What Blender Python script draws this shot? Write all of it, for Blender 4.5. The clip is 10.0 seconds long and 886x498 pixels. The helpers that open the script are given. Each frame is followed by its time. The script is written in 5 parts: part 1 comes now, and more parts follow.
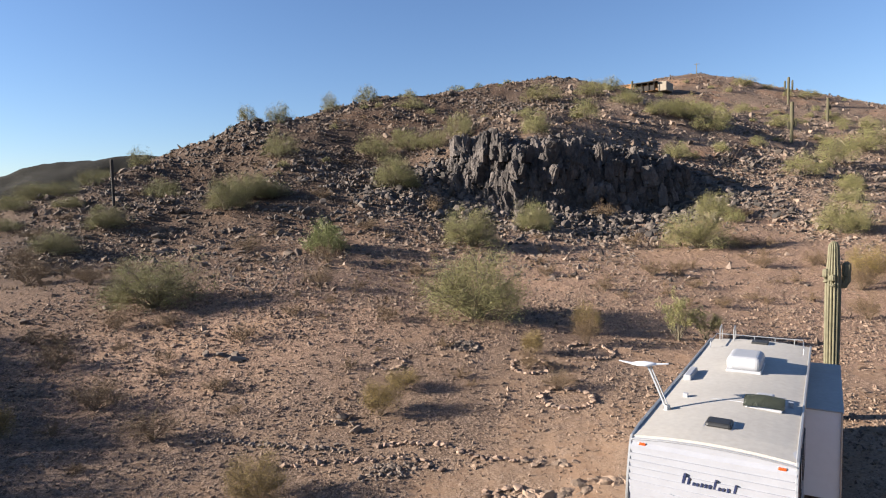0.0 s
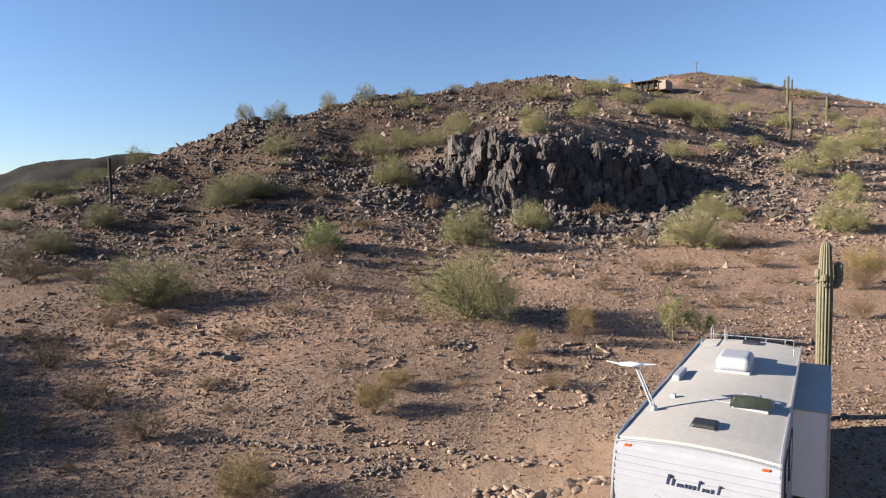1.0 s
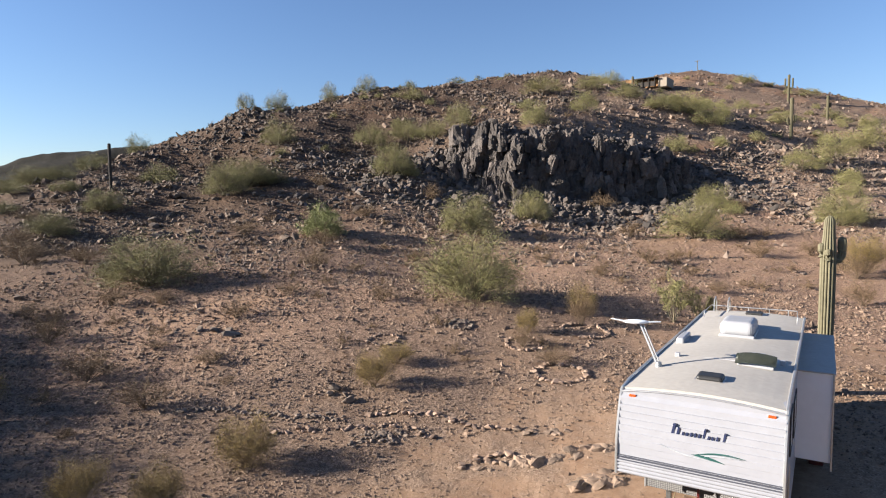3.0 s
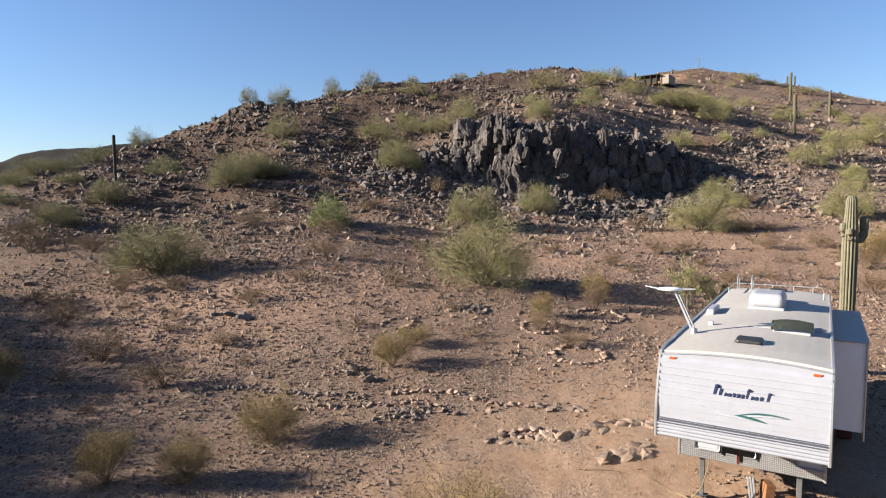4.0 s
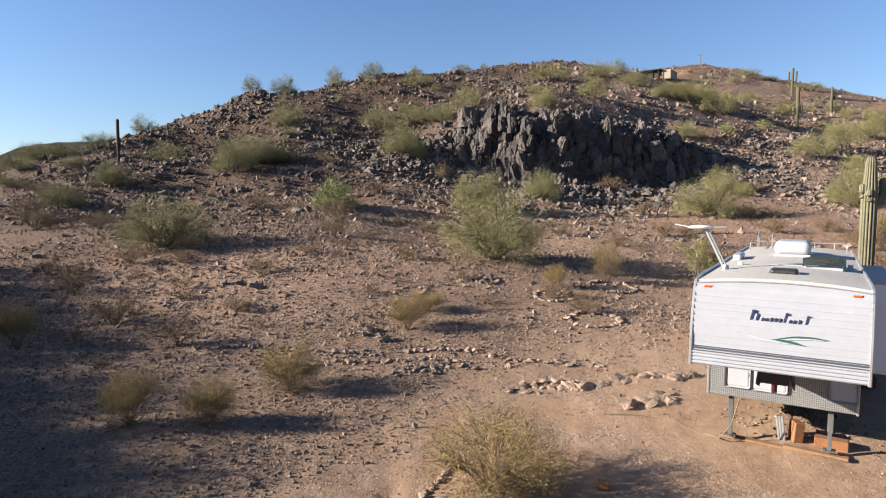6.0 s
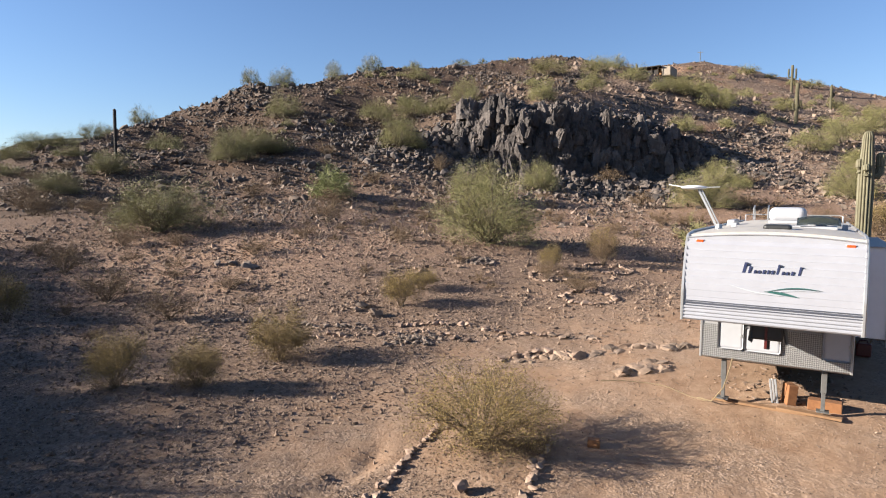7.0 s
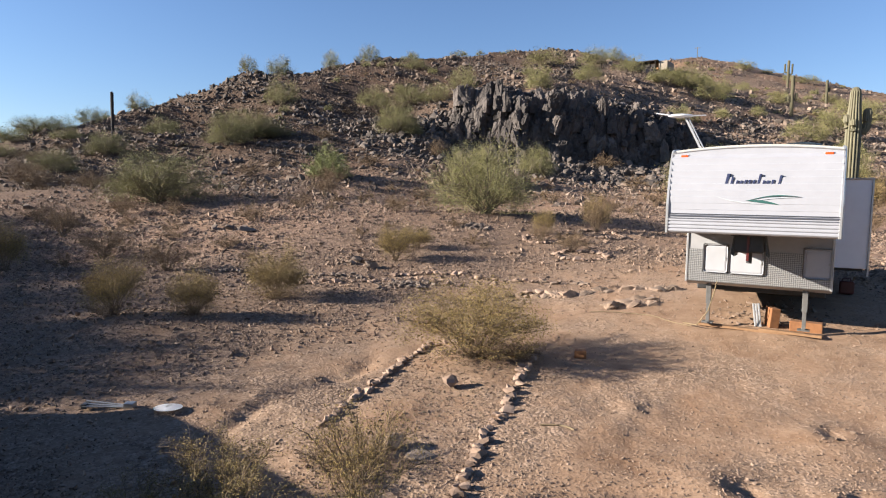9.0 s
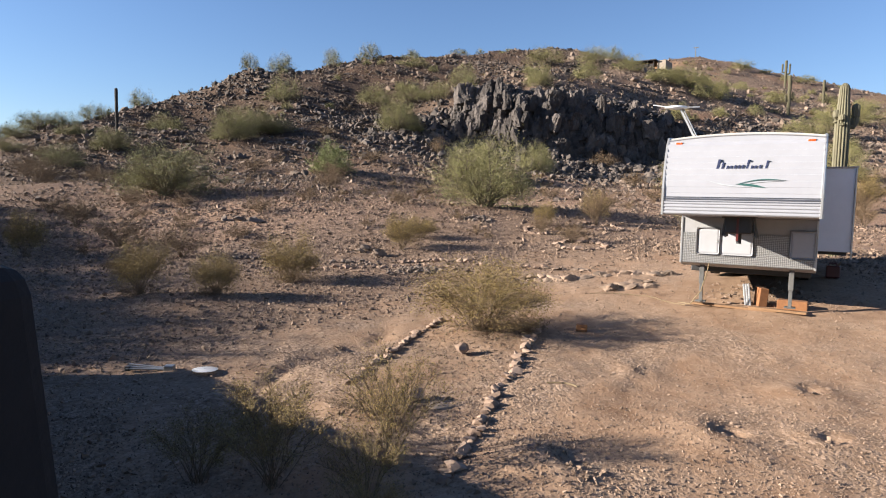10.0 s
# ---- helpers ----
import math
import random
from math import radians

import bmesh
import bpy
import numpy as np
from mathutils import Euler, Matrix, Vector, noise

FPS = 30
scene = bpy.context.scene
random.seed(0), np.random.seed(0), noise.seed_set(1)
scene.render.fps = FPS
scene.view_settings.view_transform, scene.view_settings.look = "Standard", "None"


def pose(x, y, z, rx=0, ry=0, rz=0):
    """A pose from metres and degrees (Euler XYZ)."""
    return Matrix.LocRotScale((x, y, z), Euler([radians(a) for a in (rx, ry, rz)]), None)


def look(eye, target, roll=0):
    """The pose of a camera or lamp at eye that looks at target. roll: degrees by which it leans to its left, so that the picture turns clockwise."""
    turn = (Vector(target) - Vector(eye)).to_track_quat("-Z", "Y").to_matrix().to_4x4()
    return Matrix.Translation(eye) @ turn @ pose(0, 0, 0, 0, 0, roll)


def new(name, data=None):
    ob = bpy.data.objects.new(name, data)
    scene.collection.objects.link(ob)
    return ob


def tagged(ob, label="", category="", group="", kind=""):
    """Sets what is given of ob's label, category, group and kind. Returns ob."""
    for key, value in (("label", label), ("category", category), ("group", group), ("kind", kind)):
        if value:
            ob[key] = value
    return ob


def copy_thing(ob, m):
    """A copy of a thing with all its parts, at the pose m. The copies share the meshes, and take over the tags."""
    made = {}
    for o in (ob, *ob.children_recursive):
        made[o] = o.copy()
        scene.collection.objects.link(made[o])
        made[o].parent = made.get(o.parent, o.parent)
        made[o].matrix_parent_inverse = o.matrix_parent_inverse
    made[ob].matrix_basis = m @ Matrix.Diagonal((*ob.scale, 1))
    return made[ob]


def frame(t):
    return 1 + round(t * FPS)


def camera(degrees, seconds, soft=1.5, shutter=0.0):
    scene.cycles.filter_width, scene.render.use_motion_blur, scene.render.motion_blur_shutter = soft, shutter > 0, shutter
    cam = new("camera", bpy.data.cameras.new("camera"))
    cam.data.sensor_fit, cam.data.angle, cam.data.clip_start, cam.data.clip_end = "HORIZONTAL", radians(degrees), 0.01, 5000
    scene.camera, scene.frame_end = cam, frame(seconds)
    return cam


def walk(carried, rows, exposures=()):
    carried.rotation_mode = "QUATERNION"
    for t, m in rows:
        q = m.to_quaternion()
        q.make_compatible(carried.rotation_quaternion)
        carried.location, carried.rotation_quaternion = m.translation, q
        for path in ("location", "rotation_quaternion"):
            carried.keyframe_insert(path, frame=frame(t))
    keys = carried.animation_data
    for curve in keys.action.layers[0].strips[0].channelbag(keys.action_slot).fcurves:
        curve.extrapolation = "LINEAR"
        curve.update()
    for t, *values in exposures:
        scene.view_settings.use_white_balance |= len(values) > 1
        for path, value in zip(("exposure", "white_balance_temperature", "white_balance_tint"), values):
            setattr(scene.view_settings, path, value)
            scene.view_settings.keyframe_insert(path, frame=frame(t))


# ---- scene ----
cam = camera(71.2, 10.0, soft=1.1)
PATH = [
    (0, (1.53, -10.335, 7.156), (0.477, -8.64, 7.023), -1.2),
    (0.5, (1.661, -10.25, 7.186), (0.607, -8.556, 7.051), -1.2),
    (1, (1.73, -10.197, 7.183), (0.677, -8.502, 7.045), -1.1),
    (1.5, (1.759, -10.162, 7.101), (0.706, -8.467, 6.961), -0.9),
    (2, (1.758, -10.159, 6.936), (0.707, -8.463, 6.795), -0.8),
    (2.5, (1.743, -10.175, 6.672), (0.693, -8.479, 6.53), -0.6),
    (4, (1.02, -10.614, 5.712), (-0.025, -8.914, 5.565), -0.2),
    (4.5, (0.728, -10.806, 5.494), (-0.315, -9.106, 5.346), -0.1),
    (5, (0.571, -10.916, 5.214), (-0.471, -9.215, 5.064), 0.0),
    (5.5, (0.499, -10.981, 4.885), (-0.541, -9.28, 4.734), 0.1),
    (7, (0.626, -10.777, 3.759), (-0.411, -9.074, 3.603), 0.5),
    (7.5, (0.673, -10.669, 3.398), (-0.362, -8.965, 3.242), 0.6),
    (8, (0.707, -10.595, 3.045), (-0.326, -8.889, 2.888), 0.7),
    (8.5, (0.792, -10.746, 2.689), (-0.239, -9.039, 2.531), 0.8),
    (9, (0.914, -11.058, 2.369), (-0.114, -9.35, 2.208), 0.9),
    (9.5, (1.047, -11.486, 2.18), (0.021, -9.776, 2.017), 1.0),
    (10, (1.132, -11.868, 2.089), (0.109, -10.157, 1.925), 1.1),
]
walk(cam, [(t, look(eye, target, roll)) for t, eye, target, roll in PATH])

# ---- light ----
SUN_TRAVEL, SUN_HEIGHT = 34.5, 18.3        # the way that shadows point (from +x towards +y), and the sun's height
sky_world = bpy.data.worlds.new("sky")
scene.world = sky_world
sky_world.use_nodes = True
wn = sky_world.node_tree
wn.nodes.clear()
sky = wn.nodes.new("ShaderNodeTexSky")
sky.sky_type, sky.sun_disc = "NISHITA", False
sky.sun_elevation = radians(SUN_HEIGHT)
sky.sun_rotation = radians(270 - SUN_TRAVEL)
sky.air_density, sky.dust_density, sky.ozone_density = 1.1, 0.0, 4.0
wbg = wn.nodes.new("ShaderNodeBackground")
wbg.inputs["Strength"].default_value = 0.052
wout = wn.nodes.new("ShaderNodeOutputWorld")
tint = wn.nodes.new("ShaderNodeMix")
tint.data_type, tint.blend_type = "RGBA", "MULTIPLY"
tint.inputs[0].default_value, tint.inputs[7].default_value = 1.0, (0.815, 0.8, 0.915, 1)
wn.links.new(sky.outputs[0], tint.inputs[6])
wn.links.new(tint.outputs[2], wbg.inputs[0])
wn.links.new(wbg.outputs[0], wout.inputs[0])
sun_data = bpy.data.lights.new("sun", "SUN")
sun_data.energy, sun_data.angle, sun_data.color = 5.0, radians(0.55), (1.0, 0.912, 0.8)
sun = new("sun", sun_data)
_a, _e = radians(SUN_TRAVEL), radians(SUN_HEIGHT)
LIGHT_WAY = Vector((math.cos(_a) * math.cos(_e), math.sin(_a) * math.cos(_e), -math.sin(_e)))
sun.matrix_world = look(tuple(-LIGHT_WAY * 60), (0, 0, 0))
scene.view_settings.exposure = 1.86


# ---- materials ----
def nodes_of(name):
    m = bpy.data.materials.new(name)
    m.use_nodes = True
    nt = m.node_tree
    b = nt.nodes["Principled BSDF"]
    return m, nt, b


def noise_node(nt, vec, scale, detail=6.0, rough=0.6, kind="fbm"):
    n = nt.nodes.new("ShaderNodeTexNoise")
    n.inputs["Scale"].default_value, n.inputs["Detail"].default_value = scale, detail
    n.inputs["Roughness"].default_value = rough
    nt.links.new(vec, n.inputs["Vector"])
    return n.outputs["Fac"]


def ramp(nt, fac, stops):
    r = nt.nodes.new("ShaderNodeValToRGB")
    els = r.color_ramp.elements
    while len(els) < len(stops):
        els.new(0.5)
    for e, (p, c) in zip(els, stops):
        e.position, e.color = p, (*c, 1) if len(c) == 3 else c
    nt.links.new(fac, r.inputs[0])
    return r.outputs[0]


def mixed(nt, fac, a, b, blend="MIX"):
    n = nt.nodes.new("ShaderNodeMix")
    n.data_type, n.blend_type = "RGBA", blend
    for sock, val in ((n.inputs[0], fac), (n.inputs[6], a), (n.inputs[7], b)):
        if isinstance(val, (int, float)):
            sock.default_value = val
        elif isinstance(val, tuple):
            sock.default_value = (*val, 1)
        else:
            nt.links.new(val, sock)
    return n.outputs[2]


def calc(nt, op, a, b=0.0):
    n = nt.nodes.new("ShaderNodeMath")
    n.operation, n.use_clamp = op, False
    for sock, val in zip(n.inputs, (a, b)):
        if isinstance(val, (int, float)):
            sock.default_value = val
        else:
            nt.links.new(val, sock)
    return n.outputs[0]


def bumped(nt, b, height, strength, distance):
    n = nt.nodes.new("ShaderNodeBump")
    n.inputs["Strength"].default_value, n.inputs["Distance"].default_value = strength, distance
    nt.links.new(height, n.inputs["Height"])
    nt.links.new(n.outputs[0], b.inputs["Normal"])


def surface(name, low, high, grain=6.0, blotch=0.7, rough=0.8, metal=0.0, bump=0.3, depth=0.01, island=0.0, objects=0.0, where="Object", dust=0.0, west_dim=0.0):
    """A worn surface: two colours mixed by blotches and grain, with fine relief."""
    m, nt, b = nodes_of(name)
    if where == "World":
        vec = nt.nodes.new("ShaderNodeNewGeometry").outputs["Position"]
    else:
        vec = nt.nodes.new("ShaderNodeTexCoord").outputs["Object"]
    f1, f2 = noise_node(nt, vec, grain), noise_node(nt, vec, blotch, 4)
    fac = calc(nt, "ADD", calc(nt, "MULTIPLY", f1, 0.55), calc(nt, "MULTIPLY", f2, 0.45))
    if island:
        isl = nt.nodes.new("ShaderNodeNewGeometry").outputs["Random Per Island"]
        fac = calc(nt, "ADD", calc(nt, "MULTIPLY", fac, 1 - island), calc(nt, "MULTIPLY", isl, island))
    if objects:
        rnd = nt.nodes.new("ShaderNodeObjectInfo").outputs["Random"]
        fac = calc(nt, "ADD", calc(nt, "MULTIPLY", fac, 1 - objects), calc(nt, "MULTIPLY", rnd, objects))
    col = ramp(nt, fac, [(0.3, low), (0.7, high)])
    if west_dim:                                         # browner rock on the western slopes, dimmed further for the weak light there
        gap = nt.nodes.new("ShaderNodeSeparateXYZ")
        nt.links.new(vec, gap.inputs[0])
        west = calc(nt, "ADD", calc(nt, "MULTIPLY", gap.outputs["X"], -1.0), calc(nt, "MULTIPLY", noise_node(nt, vec, 0.11, 5), 30.0))
        col = mixed(nt, spread(nt, west, 36.0, 62.0, 0.0, west_dim), col, (0.05, 0.038, 0.03))
    if dust:
        col = mixed(nt, calc(nt, "MULTIPLY", spread(nt, f2, 0.42, 0.62), dust), col, (0.3, 0.2, 0.135))
    nt.links.new(col, b.inputs["Base Color"])
    b.inputs["Roughness"].default_value, b.inputs["Metallic"].default_value = rough, metal
    if bump:
        bumped(nt, b, f1, bump, depth)
    return m


def pebbles(nt, pos, scale):
    """Cells of stones: how far from each one's middle, and its own shade."""
    v = nt.nodes.new("ShaderNodeTexVoronoi")
    v.inputs["Scale"].default_value = scale
    nt.links.new(pos, v.inputs["Vector"])
    bw = nt.nodes.new("ShaderNodeRGBToBW")
    nt.links.new(v.outputs["Color"], bw.inputs[0])
    return v.outputs["Distance"], bw.outputs[0]


def spread(nt, value, a, b, low=0.0, high=1.0):
    n = nt.nodes.new("ShaderNodeMapRange")
    for key, val in (("From Min", a), ("From Max", b), ("To Min", low), ("To Max", high)):
        n.inputs[key].default_value = val
    nt.links.new(value, n.inputs["Value"])
    return n.outputs[0]


def ground_material():
    m, nt, b = nodes_of("desert_ground")
    pos = nt.nodes.new("ShaderNodeNewGeometry").outputs["Position"]
    sep = nt.nodes.new("ShaderNodeSeparateXYZ")
    nt.links.new(pos, sep.inputs[0])
    big, mid = noise_node(nt, pos, 0.11, 5), noise_node(nt, pos, 0.55, 6, 0.65)
    small, fine = noise_node(nt, pos, 3.2, 6, 0.7), noise_node(nt, pos, 17.0, 5, 0.7)
    d1, c1 = pebbles(nt, pos, 24.0)
    d2, c2 = pebbles(nt, pos, 8.5)
    d3, c3 = pebbles(nt, pos, 3.0)
    yard = nt.nodes.new("ShaderNodeVectorMath")                     # the bare, trodden yard round the trailer
    yard.operation = "DISTANCE"
    nt.links.new(pos, yard.inputs[0])
    yard.inputs[1].default_value = (0.5, -0.5, 0.0)
    off = yard.outputs["Value"]
    soil = ramp(nt, calc(nt, "ADD", calc(nt, "MULTIPLY", mid, 0.6), calc(nt, "MULTIPLY", small, 0.4)),
                [(0.36, (0.185, 0.109, 0.065)), (0.5, (0.255, 0.167, 0.109)), (0.64, (0.32, 0.228, 0.16))])
    shade = calc(nt, "ADD", calc(nt, "MULTIPLY", c1, 0.5), calc(nt, "ADD", calc(nt, "MULTIPLY", c2, 0.2), calc(nt, "MULTIPLY", fine, 0.3)))
    pale = ramp(nt, shade, [(0.25, (0.1007, 0.0660, 0.0442)), (0.5, (0.1926, 0.1322, 0.0920)), (0.75, (0.2976, 0.2187, 0.1654))])
    dull = ramp(nt, shade, [(0.25, (0.0669, 0.0424, 0.0302)), (0.5, (0.1935, 0.1218, 0.0833)), (0.75, (0.3873, 0.2628, 0.1890))])
    gravel = mixed(nt, spread(nt, off, 7.0, 20.0), pale, dull)
    patch = ramp(nt, calc(nt, "ADD", spread(nt, off, 4.0, 22.0, -0.075, 0.075), calc(nt, "ADD", calc(nt, "MULTIPLY", big, 0.4), calc(nt, "MULTIPLY", mid, 0.6))),
                 [(0.42, (0.12, 0.12, 0.12)), (0.57, (1, 1, 1))])
    near = mixed(nt, patch, soil, gravel)
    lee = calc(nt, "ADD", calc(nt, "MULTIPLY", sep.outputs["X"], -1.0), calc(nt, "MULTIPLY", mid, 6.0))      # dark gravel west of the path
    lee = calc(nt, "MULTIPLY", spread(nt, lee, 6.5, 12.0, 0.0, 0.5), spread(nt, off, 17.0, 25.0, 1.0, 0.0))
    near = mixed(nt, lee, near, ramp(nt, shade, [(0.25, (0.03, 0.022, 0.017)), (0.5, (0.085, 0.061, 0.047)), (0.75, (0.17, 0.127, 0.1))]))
    hillfac = calc(nt, "ADD", calc(nt, "MULTIPLY", calc(nt, "ADD", calc(nt, "MULTIPLY", small, 0.45), calc(nt, "MULTIPLY", mid, 0.55)), 0.6), calc(nt, "ADD", calc(nt, "MULTIPLY", c3, 0.25), calc(nt, "MULTIPLY", c2, 0.15)))
    hill = ramp(nt, hillfac, [(0.3, (0.066, 0.045, 0.034)), (0.48, (0.163, 0.113, 0.083)), (0.66, (0.258, 0.185, 0.136))])
    # far hill: scrub colour, painted darker for its side turned from the sun
    dim_scrub = ramp(nt, mid, [(0.35, (0.0053, 0.0050, 0.0035)), (0.65, (0.0144, 0.0125, 0.0086))])
    rusty = ramp(nt, small, [(0.35, (0.135, 0.071, 0.042)), (0.65, (0.255, 0.15, 0.096))])                    # bare rust-coloured earth between the rocks
    bared = calc(nt, "ADD", calc(nt, "MULTIPLY", big, 0.55), calc(nt, "MULTIPLY", mid, 0.45))
    hill = mixed(nt, spread(nt, bared, 0.5, 0.6, 0.0, 0.75), hill, rusty)
    scar = None                                                     # eroded rust-coloured scars below the ridge and beside the house
    for spot, reach in (((-63, 66, 21), 3.0), ((-57, 67, 20.5), 4.0), ((-51, 70, 20.5), 4.0), ((-46, 71, 20), 3.0), ((-26.5, 75, 18.7), 3.0), ((-34, 165, 38), 8.0)):
        d = nt.nodes.new("ShaderNodeVectorMath")
        d.operation = "DISTANCE"
        nt.links.new(pos, d.inputs[0])
        d.inputs[1].default_value = spot
        m2 = spread(nt, calc(nt, "ADD", d.outputs["Value"], calc(nt, "MULTIPLY", mid, 4.0)), reach, reach + 3.0, 0.9, 0.0)
        scar = m2 if scar is None else calc(nt, "MAXIMUM", scar, m2)
    hill = mixed(nt, scar, hill, ramp(nt, small, [(0.35, (0.2, 0.115, 0.068)), (0.65, (0.36, 0.225, 0.145))]))
    ground_col = mixed(nt, spread(nt, sep.outputs["Z"], 2.5, 8.0), near, hill)
    near_cliff = None                                               # bare rock of the cliff
    for spot, reach in (((-33, 53.5, 11), 4.5), ((-28, 54, 11), 5.0), ((-23.5, 57, 11), 5.5), ((-19, 61.0, 11), 5.5), ((-14.5, 65.5, 11), 5.0)):
        d = nt.nodes.new("ShaderNodeVectorMath")
        d.operation = "DISTANCE"
        nt.links.new(pos, d.inputs[0])
        d.inputs[1].default_value = spot
        m1 = spread(nt, calc(nt, "ADD", d.outputs["Value"], calc(nt, "MULTIPLY", mid, 3.0)), reach, reach + 3.5, 1.0, 0.0)
        near_cliff = m1 if near_cliff is None else calc(nt, "MAXIMUM", near_cliff, m1)
    bare = ramp(nt, calc(nt, "ADD", calc(nt, "MULTIPLY", small, 0.6), calc(nt, "MULTIPLY", mid, 0.4)), [(0.35, (0.025, 0.022, 0.021)), (0.65, (0.105, 0.088, 0.08))])
    ground_col = mixed(nt, near_cliff, ground_col, bare)
    west = calc(nt, "ADD", calc(nt, "MULTIPLY", sep.outputs["X"], -1.0), calc(nt, "MULTIPLY", big, 30.0))      # west side darker: brown stony soil, with shade put into the colour
    ground_col = mixed(nt, spread(nt, west, 36.0, 62.0, 0.0, 0.85), ground_col, (0.052, 0.034, 0.024))
    nt.links.new(mixed(nt, spread(nt, off, 230, 300), ground_col, dim_scrub), b.inputs["Base Color"])
    b.inputs["Roughness"].default_value, b.inputs["Specular IOR Level"].default_value = 0.95, 0.12
    stones = calc(nt, "ADD", calc(nt, "MULTIPLY", calc(nt, "SUBTRACT", 0.7, d1), calc(nt, "MULTIPLY", c1, 0.32)),
                  calc(nt, "MULTIPLY", calc(nt, "SUBTRACT", 0.7, d2), calc(nt, "MULTIPLY", c2, 0.35)))
    lumps = calc(nt, "MULTIPLY", calc(nt, "SUBTRACT", 0.7, d3), calc(nt, "MULTIPLY", c3, calc(nt, "MULTIPLY", spread(nt, sep.outputs["Z"], 0.8, 4.0), 2.4)))
    rise = calc(nt, "ADD", calc(nt, "ADD", calc(nt, "MULTIPLY", fine, 0.14), calc(nt, "MULTIPLY", small, 0.16)), calc(nt, "ADD", calc(nt, "MULTIPLY", stones, calc(nt, "MAXIMUM", patch, 0.25)), lumps))
    bumped(nt, b, rise, 1.0, 0.085)
    return m


